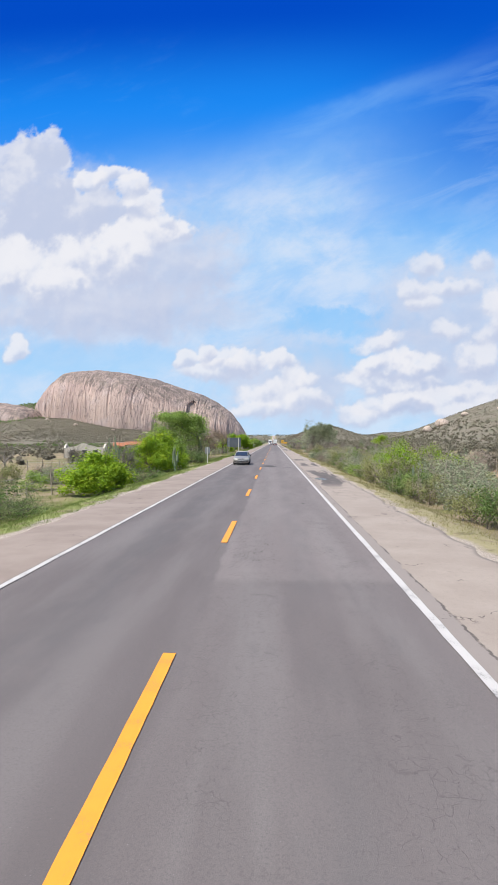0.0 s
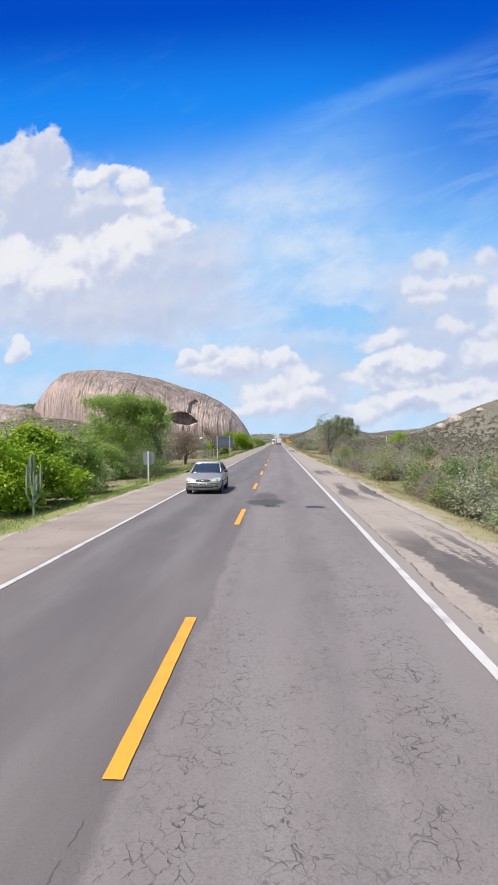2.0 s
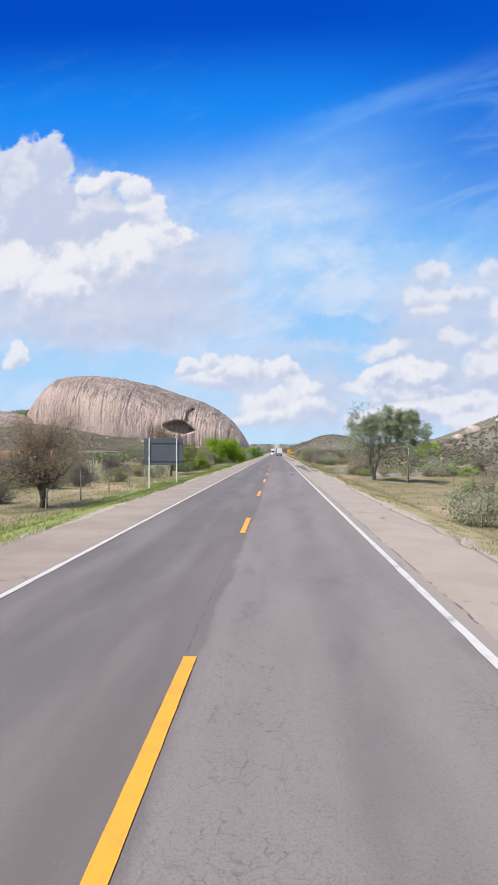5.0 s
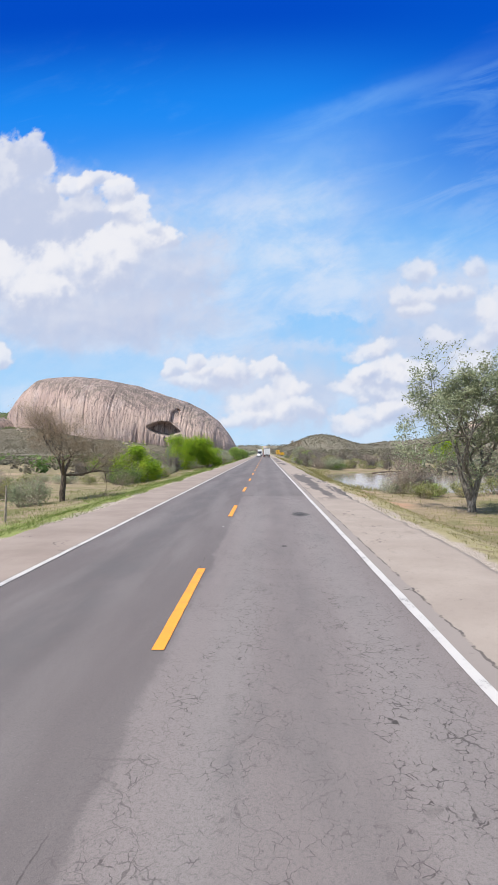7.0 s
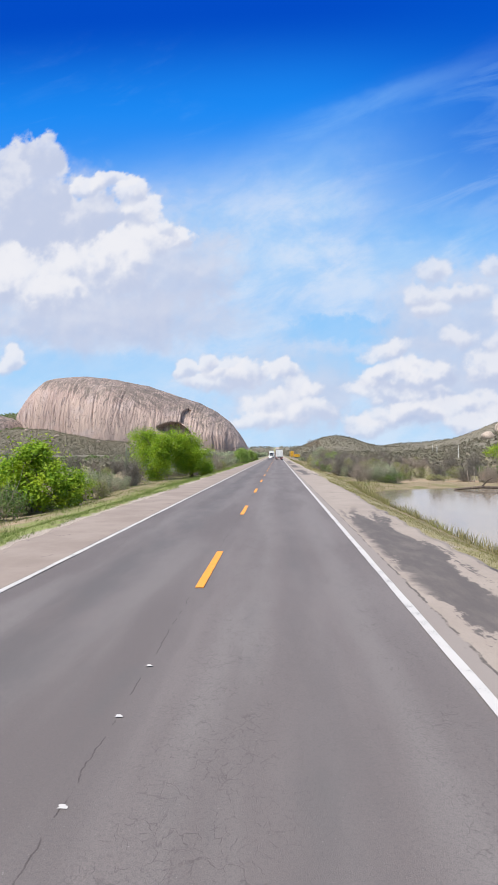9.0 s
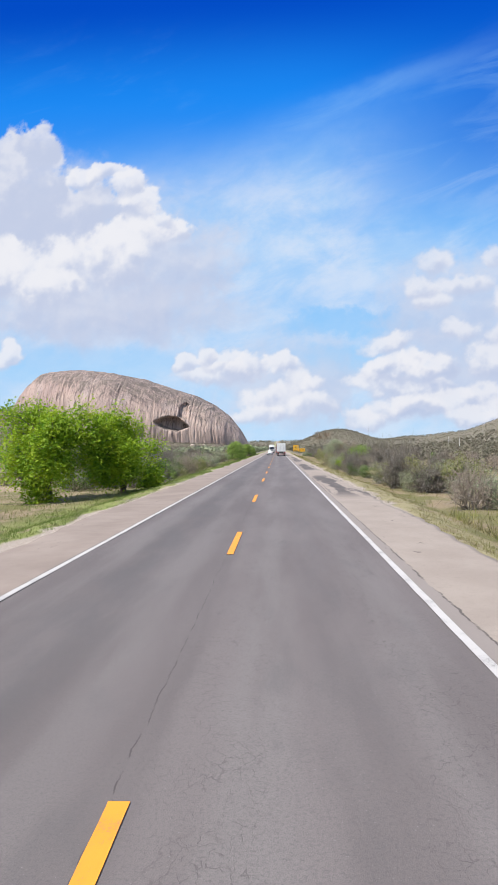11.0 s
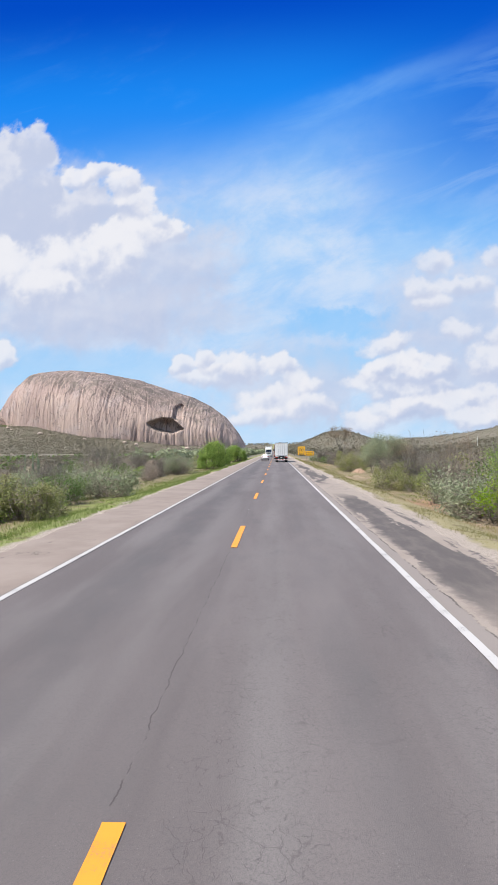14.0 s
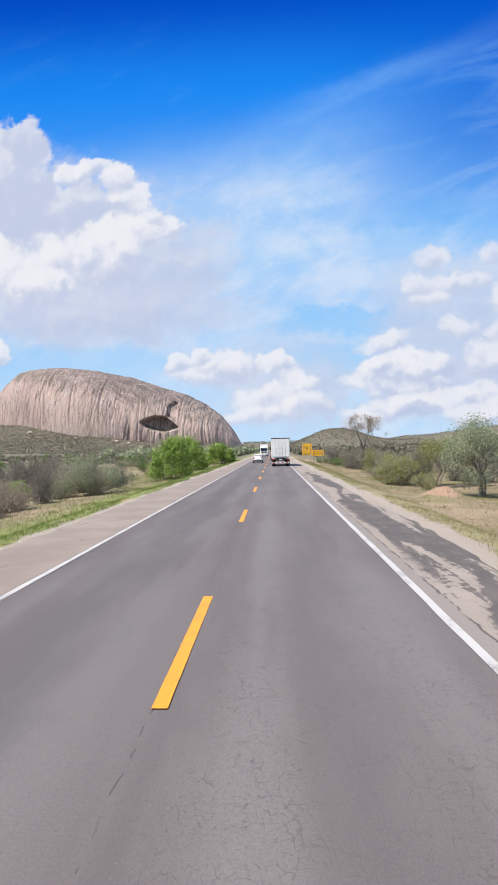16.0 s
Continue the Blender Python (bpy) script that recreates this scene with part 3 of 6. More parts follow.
def road():
    xs = np.array(steps((-3.64, 0, 0.28), (0, 3.2, 0.055), (3.2, 3.58, 0.19)) + [3.58])
    ys = np.array(steps((-40, 54.6, 1.5), (54.6, 56.8, 0.055), (56.8, 440, 1.5), (440, 2600, 40)) + [2600])
    me = grid_mesh("road", xs, ys, lambda x, y: wave(x, y, 0.8, 5) * 0.006 - hole(x, y))
    me.materials.append(asphalt_material())
    return tagged(new("road", me), "worn grey two-lane asphalt road with cracks", "road", kind="structure")


ROAD = road()


def paint_material(name, colour, wear):
    n = Net(name)
    co = n.coords()
    g = n.noise(co, 55, 5, 0.7)
    b = n.noise(co, 2.2, 4)
    worn = n.m("MULTIPLY", n.step(n.m("ADD", g, n.m("MULTIPLY", n.m("SUBTRACT", b, 0.5), 1.0)), 0.60, 0.72), wear)
    c = n.mix(worn, colour, (0.16, 0.15, 0.145))
    c = n.mix(n.m("MULTIPLY", n.step(b, 0.4, 0.7), 0.2), c, tuple(0.6 * v for v in colour))
    n.bump(g, 0.4, 0.004)
    return n.base(c, 0.6)


YELLOW_PAINT = paint_material("yellow_paint", (0.77, 0.288, 0.022), 0.5)
WHITE_PAINT = paint_material("white_paint", (0.47, 0.45, 0.43), 0.9)


def strip(name, x0, x1, y0, y1, z, ragged, seed, step=0.5):
    """A painted band whose edges waver a little."""
    ys = np.array(steps((y0, y1, step)) + [y1])
    r = np.random.RandomState(seed)
    co, q = [], []
    for i, y in enumerate(ys):
        a, b = (r.rand(2) - 0.5) * ragged
        co += [(x0 + a, y, z), (x1 + b, y, z)]
        if i:
            k = 2 * i
            q.append((k - 2, k - 1, k + 1, k))
    return mesh_of(name, np.array(co), np.array(q))


def markings():
    for name, x, w in (("edge_line", -3.535, 0.13), ("edge_line", 3.515, 0.135)):
        me = strip(name, x - w / 2, x + w / 2, -40, 1500, 0.011, 0.015, 3, 0.6)
        me.materials.append(WHITE_PAINT)
        ob = new(name, me)
        ob.parent = ROAD
        tagged(ob, "worn white edge line")
    shapes = {}
    lengths = {26.2: 3.55, 75.4: 5.2, 130.2: 4.75, 144.3: 4.3, 208.2: 3.5, 263.6: 4.0, 291.1: 4.05}
    at = [2.9, 14.08, 26.2, 38.35, 50.9, 63.2, 75.4, 89.7, 103.4, 117.1, 130.2, 144.3, 157.5, 170.1, 182.4, 195.2, 208.2, 221.0, 236.7, 249.4, 263.6, 277.8, 291.1, 304.7]
    at += [304.7 + 13.4 * k for k in range(1, 40)] + [-10.2, -23.5]
    for k, y in enumerate(at):
        long = lengths.get(y, 3.8)
        if (k % 4, long) not in shapes:
            me = shapes[k % 4, long] = strip("centre_dash", -0.078, 0.078, 0.0, long, 0.011, 0.005, 20 + k, 0.25)
            me.materials.append(YELLOW_PAINT)
        ob = new("centre_dash", shapes[k % 4, long])
        ob.parent = ROAD
        ob.location = (0, y, 0)
        tagged(ob, "yellow painted centre dash")


markings()


def paint_marks():
    """Small leftover dabs of white paint along the middle seam."""
    me = strip("paint_mark", -0.03, 0.025, 0.0, 0.05, 0.012, 0.03, 31, 0.02)
    me.materials.append(WHITE_PAINT)
    for x, y in ((0.21, 80.5), (-0.05, 125.7), (-0.04, 141.4), (-0.06, 163.7), (-0.05, 165.05), (-0.05, 166.3), (-0.06, 225.6), (-0.05, 226.9), (-0.05, 228.2), (-0.04, 229.5), (-0.05, 230.8), (-0.05, 271.3), (-0.06, 272.6)):
        ob = new("paint_mark", me)
        ob.parent = ROAD
        ob.location = (x, y, 0)
        tagged(ob, "dab of worn white paint")


paint_marks()


def shoulder_material():
    n = Net("shoulder")
    co = n.coords()
    x, y, z = n.split(co)
    fine, mid = n.noise(co, 70, 5, 0.7), n.noise(co, 1.8, 6, 0.62)
    c = n.mix(n.step(n.noise(co, 0.7, 5, 0.55), 0.3, 0.7), (0.285, 0.238, 0.203), (0.335, 0.284, 0.243))
    c = n.mix(n.m("MULTIPLY", n.step(n.noise(co, 9, 5, 0.65), 0.5, 0.72), 0.35), c, (0.225, 0.185, 0.158))
    c = n.mix(n.m("MULTIPLY", n.step(fine, 0.3, 0.75), 0.35), c, (0.16, 0.135, 0.12))
    # the left side browner; a greyer strip beside the right-hand line, with a ragged crack along it
    c = n.mix(n.step(x, 1.0, -1.0), c, n.mix(n.step(n.noise(co, 0.5, 5, 0.6), 0.3, 0.7), (0.215, 0.172, 0.147), (0.275, 0.225, 0.193)))
    lip = n.m("ADD", x, n.m("MULTIPLY", n.m("SUBTRACT", n.noise(n.scaled(co, 1, 0.8, 1), 2.2, 6, 0.68), 0.5), 0.22))
    c = n.mix(n.m("MULTIPLY", n.m("MULTIPLY", n.step(lip, 3.88, 3.82), n.step(x, 0.0, 1.0)), 0.75), c, (0.215, 0.19, 0.178))
    gap = n.m("MULTIPLY", n.step(n.m("ABSOLUTE", n.m("SUBTRACT", lip, 3.86)), 0.030, 0.010), n.step(n.noise(co, 1.4, 5, 0.65), 0.42, 0.54))
    c = n.mix(n.m("MULTIPLY", gap, 0.85), c, (0.06, 0.052, 0.048))
    # scaled-off, blotchy dark crust
    crust = n.m("MULTIPLY", n.step(n.noise(n.scaled(co, 1, 0.45, 1), 2.4, 8, 0.78), 0.545, 0.60), n.m("MULTIPLY", n.step(n.noise(n.scaled(co, 1, 0.25, 1), 0.32, 3), 0.50, 0.60), n.step(x, 3.9, 4.4)))
    c = n.mix(n.m("MULTIPLY", crust, 0.75), c, (0.12, 0.10, 0.09))
    # damp dark tongues on the right-hand side
    st = n.noise(n.scaled(co, 1.3, 0.11, 1), 0.95, 6, 0.62, 0.2)
    where = None
    for y0, y1 in ((30, 52), (56, 69), (73, 84), (150, 187), (222, 247), (255, 282), (288, 346)):
        w = n.m("MULTIPLY", n.step(y, y0, y0 + 5), n.step(y, y1, y1 - 5))
        where = w if where is None else n.m("MAXIMUM", where, w)
    where = n.m("MULTIPLY", where, n.step(n.m("ADD", x, n.m("MULTIPLY", n.m("SUBTRACT", mid, 0.5), 0.8)), 3.85, 4.2))
    damp = n.m("MULTIPLY", n.step(n.m("ADD", st, n.m("MULTIPLY", n.m("SUBTRACT", n.noise(co, 6, 5, 0.7), 0.5), 0.22)), 0.505, 0.535), where)
    # one long tongue, nearer to the lane or further out as it goes
    centre = n.m("ADD", 4.65, n.m("MULTIPLY", n.m("SUBTRACT", n.noise(n.vec(3.3, n.m("MULTIPLY", y, 0.11)), 1.0, 3), 0.5), 2.2))
    wide = n.step(n.noise(n.vec(8.1, n.m("MULTIPLY", y, 0.09)), 1.0, 2), 0.36, 0.62, 0.12, 0.62)
    off = n.m("ADD", n.m("ABSOLUTE", n.m("SUBTRACT", x, centre)), n.m("MULTIPLY", n.m("SUBTRACT", n.noise(n.scaled(co, 1, 0.5, 1), 4, 6, 0.68), 0.5), 0.7))
    damp = n.m("MAXIMUM", damp, n.m("MULTIPLY", n.step(n.m("SUBTRACT", off, wide), 0.06, -0.03), where))
    c = n.mix(n.m("MULTIPLY", damp, n.step(n.noise(n.scaled(co, 1, 0.3, 1), 2.5, 5, 0.6), 0.30, 0.60, 0.78, 0.95)), c, (0.085, 0.074, 0.072))
    pool = n.step(n.m("ADD", n.m("SQRT", n.m("ADD", n.m("POWER", n.m("DIVIDE", n.m("SUBTRACT", x, 4.45), 0.42), 2.0), n.m("POWER", n.m("DIVIDE", n.m("SUBTRACT", y, 38.6), 1.1), 2.0))), n.m("MULTIPLY", n.m("SUBTRACT", mid, 0.5), 1.5)), 1.0, 0.9)
    c = n.mix(pool, c, (0.06, 0.055, 0.05))
    warp = n.t.nodes.new("ShaderNodeVectorMath")
    warp.operation = "ADD"
    n.put(warp.inputs[0], n.scaled(co, 1, 0.6, 0))
    n.put(warp.inputs[1], n.vec(mid, n.noise(co, 2.5, 4)))
    crack = n.m("MULTIPLY", n.step(n.cells(warp.outputs[0], 0.9, "DISTANCE_TO_EDGE"), 0.012, 0.004), n.step(n.noise(co, 0.9, 3), 0.58, 0.64))
    c = n.mix(n.m("MULTIPLY", crack, 0.8), c, (0.06, 0.05, 0.045))
    n.bump(n.m("SUBTRACT", n.m("MULTIPLY", fine, 0.6), n.m("MULTIPLY", pool, 1.0)), 0.35, 0.010)
    return n.base(c, n.m("SUBTRACT", 0.92, n.m("MULTIPLY", pool, 0.86)), spec=0.35)


SHOULDER = shoulder_material()


def shoulder(name, s, label):
    ys = np.array(steps((-40, 430, 0.35), (430, 1500, 12)) + [1500])
    r = np.random.RandomState(9 if s > 0 else 8)
    width = 2.25 + 0.16 * wave(ys * 0, ys, 0.35, 21 if s > 0 else 22) + 0.10 * wave(ys * 0, ys, 2.2, 23) + 0.05 * (r.rand(len(ys)) - 0.5)
    frac = np.array([0.0, 0.25, 0.5, 0.75, 0.93, 1.0, 1.02])
    X = s * ((3.58 if s > 0 else 3.64) + (width[:, None] + 0.12) * frac[None])
    Y = np.repeat(ys[:, None], len(frac), 1)
    Z = -0.012 + 0.003 * wave(X, Y, 0.7, 31) - np.array([0, 0, 0.005, 0.01, 0.02, 0.03, 0.30])[None]
    nx = len(frac)
    i = (np.arange(len(ys) - 1)[:, None] * nx + np.arange(nx - 1)[None]).reshape(-1)
    q = np.stack([i, i + 1, i + nx + 1, i + nx], -1)
    me = mesh_of(name, np.stack([X, Y, Z], -1).reshape(-1, 3), q if s > 0 else q[:, ::-1])
    me.materials.append(SHOULDER)
    tagged(new(name, me), label, "road shoulder", kind="structure")


shoulder("shoulder_left", -1, "pale dusty paved shoulder beside the road")
shoulder("shoulder_right", 1, "dusty shoulder with dark damp patches")


# ---- pond ----
def pond():
    n = Net("pond_water")
    co = n.coords()
    n.bump(n.noise(n.scaled(co, 1, 1.6, 1), 1.6, 4), 0.08, 0.05)
    n.base(n.mix(n.noise(co, 0.15, 3), (0.20, 0.165, 0.125), (0.27, 0.225, 0.175)), 0.10, spec=0.5)
    a = np.linspace(0, 2 * np.pi, 65)[:-1]
    co = np.stack([31 + 24.5 * np.sign(np.cos(a)) * np.abs(np.cos(a)) ** 0.5, 196 + 25.5 * np.sign(np.sin(a)) * np.abs(np.sin(a)) ** 0.5, np.full(64, -1.33)], -1)
    me = bpy.data.meshes.new("pond")
    me.from_pydata(co.tolist(), [], [list(range(64))])
    me.materials.append(n.mat)
    tagged(new("pond", me), "still muddy brown pond water", "pond", kind="structure")


pond()


# ---- rock mountains ----
def rock_material():
    """Pale pinkish granite with dark drip stains down its face and lichen on its crown."""
    n = Net("granite")
    co = n.coords()
    bend = n.m("MULTIPLY", n.m("SUBTRACT", n.noise(co, 0.012, 4), 0.5), 26.0)
    x, y, z = n.split(co)
    fall = n.vec(n.m("ADD", x, bend), n.m("MULTIPLY", y, 0.35), n.m("MULTIPLY", z, 0.055))
    st, st2, st3 = n.noise(fall, 0.060, 7, 0.62, 0.3), n.noise(fall, 0.17, 6, 0.66, 0.2), n.noise(fall, 0.46, 5, 0.68)
    hatch = n.noise(n.scaled(co, 1.0, 0.6, 1.0), 0.085, 8, 0.72, 0.6)
    slab_line = n.noise(n.vec(n.m("ADD", x, n.m("MULTIPLY", z, 1.4)), n.m("MULTIPLY", y, 0.3), n.m("MULTIPLY", z, 0.5)), 0.075, 7, 0.7, 0.8)
    big = n.noise(co, 0.008, 5)
    c = n.mix(n.step(big, 0.35, 0.65), (0.39, 0.29, 0.26), (0.49, 0.375, 0.325))
    c = n.mix(n.m("MULTIPLY", n.step(n.noise(co, 0.02, 5), 0.50, 0.66), 0.5), c, (0.47, 0.39, 0.37))
    dirty = n.step(n.m("ADD", n.noise(co, 0.014, 5, 0.6), n.m("MULTIPLY", n.m("SUBTRACT", z, 90.0), 0.0011)), 0.42, 0.62, 0.12, 1.0)
    c = n.mix(n.m("MULTIPLY", n.step(st3, 0.46, 0.36), 0.45), c, (0.57, 0.45, 0.375))
    c = n.mix(n.m("MULTIPLY", n.step(st, 0.52, 0.63), 0.50), c, (0.30, 0.235, 0.22))
    c = n.mix(n.m("MULTIPLY", n.step(st2, 0.545, 0.60), n.m("MULTIPLY", dirty, 0.85)), c, (0.145, 0.115, 0.115))
    c = n.mix(n.m("MULTIPLY", n.step(st3, 0.57, 0.63), n.m("MULTIPLY", dirty, 0.75)), c, (0.15, 0.12, 0.118))
    # stepped slabs high on the right-hand flank
    flank = n.m("MULTIPLY", n.step(x, -470, -360), n.step(z, 90, 150))
    c = n.mix(n.m("MULTIPLY", flank, n.m("MULTIPLY", n.step(slab_line, 0.49, 0.55), 0.85)), c, (0.13, 0.103, 0.103))
    # lichen and dark crusts towards the crown
    up = n.split(n.t.nodes.new("ShaderNodeNewGeometry").outputs["Normal"])[2]
    c = n.mix(n.m("MULTIPLY", n.step(n.m("ADD", up, n.m("MULTIPLY", n.m("SUBTRACT", st2, 0.5), 0.8)), 0.42, 0.78), n.step(hatch, 0.40, 0.56, 0.25, 0.85)), c, (0.17, 0.145, 0.125))
    c = n.mix(n.m("MULTIPLY", n.step(hatch, 0.57, 0.64), 0.60), c, (0.14, 0.112, 0.11))
    n.bump(n.m("ADD", n.m("ADD", st2, n.m("MULTIPLY", st, 1.5)), n.m("ADD", n.m("MULTIPLY", st3, 0.5), n.m("MULTIPLY", hatch, 0.8))), 0.9, 4.0)
    return n.base(c, 0.92, spec=0.15)


ROCK = rock_material()


def mountain(name, outline, yc, depth, caves, label, nx=300, nt=150, seed=1, taper=None):
    """A bare rock dome: outline gives its height along x; grooves run down its face."""
    ox, oz = np.array(outline).T
    xs = np.linspace(ox[0], ox[-1], nx)
    H = np.interp(xs, ox, oz)
    k = np.ones(9) / 9
    H = np.convolve(np.pad(H, 4, mode="edge"), k, "valid")
    B = depth * np.sqrt(np.clip(H, 1, None) / oz.max()) + 15
    if taper:
        B = B * np.clip(1 - np.clip((taper[0] - xs) / taper[1], 0, 1) ** 2.2, 0.04, 1)
    th = np.linspace(0, math.pi, nt)
    X = np.repeat(xs[None], nt, 0)
    c, s = np.cos(th)[:, None], np.sin(th)[:, None]
    Y = yc - B[None] * np.sign(c) * np.abs(c) ** 0.72
    Z = H[None] * np.abs(s) ** 0.62 - 6
    front = soft(c, -0.1, 0.25)
    groove = 0.5 * wave(X, Y * 0.15, 0.045, seed + 40) + 0.3 * wave(X, Y * 0.2, 0.13, seed + 41) * (0.6 + 0.6 * wave(X, Z, 0.02, seed + 45)) + 0.15 * wave(X, Z * 0.3, 0.7, seed + 47)
    for scale, deep, k in ((0.05, 4.5, 50), (0.11, 3.0, 51), (0.20, 1.8, 52)):
        # sharp fissures that run down the face, broken off here and there
        run = wave(X + 5 * wave(X, Z, 0.025, seed + k + 5), Z * 0.05, scale, seed + k)
        groove = groove - deep / 3.2 * np.exp(-(run / 0.11) ** 2) * soft(wave(X, Z, 0.022, seed + k + 9), -0.6, 0.2)
    Y = Y - front * (3.2 * groove + 4 * wave(X, Z * 0.6, 0.03, seed + 42))
    Z = Z + 1.6 * wave(X, Y, 0.09, seed + 43) * s
    for outline, d in caves:
        inside = np.zeros(X.shape, bool)
        near = np.full(X.shape, 1e9)
        for (x0, z0), (x1, z1) in zip(outline, outline[1:] + outline[:1]):
            inside ^= ((z0 > Z) != (z1 > Z)) & (X < (x1 - x0) * (Z - z0) / (z1 - z0 + 1e-9) + x0)
            t = np.clip(((X - x0) * (x1 - x0) + (Z - z0) * (z1 - z0)) / ((x1 - x0) ** 2 + (z1 - z0) ** 2), 0, 1)
            near = np.minimum(near, np.hypot(X - x0 - t * (x1 - x0), Z - z0 - t * (z1 - z0)))
        Y = Y + d * soft(np.where(inside, near, -near), -1.0, 4.0) * (c > 0)
    i = (np.arange(nt - 1)[:, None] * nx + np.arange(nx - 1)[None]).reshape(-1)
    me = mesh_of(name, np.stack([X, Y, Z], -1).reshape(-1, 3), np.stack([i, i + 1, i + nx + 1, i + nx], -1))
    me.materials.append(ROCK)
    tagged(new(name, me), label, "mountain")


mountain("mountain", [(-790, 30), (-778, 104), (-761, 136), (-735, 164), (-702, 194), (-676, 212), (-653, 226), (-614, 230), (-535, 232), (-448, 220), (-357, 200), (-289, 175), (-233, 158), (-180, 134), (-136, 101), (-105, 62), (-83, 22), (-74, 4)],
         1790, 225, (([(-308, 70), (-290, 80), (-270, 85), (-248, 82), (-232, 68), (-220, 57), (-250, 46), (-279, 52), (-296, 60)], 38), ([(-251, 84), (-247, 112), (-235, 124), (-225, 117), (-225, 80), (-239, 76)], 13)), "huge bare pinkish granite dome with a dark cave", 520, 190, taper=(-390, 400))
mountain("mountain", [(-1120, 5), (-1060, 90), (-960, 132), (-860, 131), (-775, 119), (-728, 104), (-706, 60), (-690, 5)], 1700, 120, (), "low grey granite dome beside a larger one", 160, 90, 7)


# ---- plants ----
class Mesh:
    """Collects tubes and leaves as arrays."""

    def __init__(self):
        self.co, self.q, self.n = [], [], 0

    def add(self, co, q):
        self.co.append(np.asarray(co, float))
        self.q.append(np.asarray(q, int) + self.n)
        self.n += len(co)

    def tube(self, pts, radii, sides):
        pts = np.asarray(pts, float)
        k = len(pts)
        d = np.gradient(pts, axis=0)
        d /= np.linalg.norm(d, axis=1)[:, None] + 1e-9
        ref = np.where(np.abs(d[:, 2:3]) > 0.9, [[1.0, 0, 0]], [[0, 0, 1.0]])
        a = np.cross(d, ref)
        a /= np.linalg.norm(a, axis=1)[:, None] + 1e-9
        b = np.cross(d, a)
        t = np.arange(sides) * 2 * np.pi / sides
        ring = pts[:, None] + np.asarray(radii)[:, None, None] * (np.cos(t)[None, :, None] * a[:, None] + np.sin(t)[None, :, None] * b[:, None])
        i = np.arange(k - 1)[:, None] * sides
        j = np.arange(sides)[None]
        jn = (j + 1) % sides
        self.add(ring.reshape(-1, 3), np.stack([i + j, i + jn, i + sides + jn, i + sides + j], -1).reshape(-1, 4))

    def leaves(self, p, size, rng, aspect=0.5, lift=0.5, out=None):
        m = len(p)
        nrm = rng.normal(size=(m, 3))
        nrm[:, 2] = np.abs(nrm[:, 2]) + lift
        if out is not None:
            nrm += out * 0.8
        nrm /= np.linalg.norm(nrm, axis=1)[:, None]
        a = np.cross(nrm, rng.normal(size=(m, 3)))
        a /= np.linalg.norm(a, axis=1)[:, None] + 1e-9
        b = np.cross(nrm, a)
        s = (size * (0.6 + 0.8 * rng.rand(m)))[:, None]
        co = np.stack([p - a * s * 0.5, p + b * s * aspect * 0.5 + a * s * 0.05, p + a * s * 0.5 + nrm * s * -0.12, p - b * s * aspect * 0.5 + a * s * 0.05], 1)
        i = np.arange(m)[:, None] * 4
        self.add(co.reshape(-1, 3), i + np.arange(4)[None])

    def done(self, name, mat, smooth=False):
        me = mesh_of(name, np.concatenate(self.co), np.concatenate(self.q), smooth)
        me.materials.append(mat)
        return me


def grow(rng, wood, tips, start, way, length, radius, level, last, split, spread, lift):
    """A limb and its side limbs, down to the twigs."""
    pts, w = [np.array(start, float)], np.array(way, float)
    for _ in range(3):
        w = w + rng.normal(size=3) * 0.16 + np.array([0, 0, lift * 0.15])
        w /= np.linalg.norm(w)
        pts.append(pts[-1] + w * length / 3)
    end = radius * (0.55 if level < last else 0.3)
    wood.tube(pts, np.linspace(radius, end, 4), (8, 6, 5, 4, 3, 3, 3)[level])
    if level >= last:
        tips += [pts[-1], pts[-2]]
        return
    if level >= last - 1:
        tips.append(pts[-1])
    for k in range(split):
        at = pts[-1] if k < 2 else pts[2] + (pts[3] - pts[2]) * rng.rand()
        v = w + rng.normal(size=3) * spread
        v[2] += lift * 0.25
        v /= np.linalg.norm(v)
        grow(rng, wood, tips, at, v, length * (0.62 + 0.26 * rng.rand()), end * (0.95 if k == 0 else 0.75), level + 1, last, split, spread, lift)


def plant_root(name, label, category, group=""):
    return tagged(new(name), label, category, group)


def child(name, me, parent, label=""):
    ob = new(name, me)
    ob.parent = parent
    if label:
        tagged(ob, label)
    return ob


def fit_tips(tips, height, width, base):
    """Scale factors that bring a grown skeleton to its height and width."""
    t = np.array(tips)
    return width / max(np.ptp(t[:, 0]), np.ptp(t[:, 1])), height / t[:, 2].max()


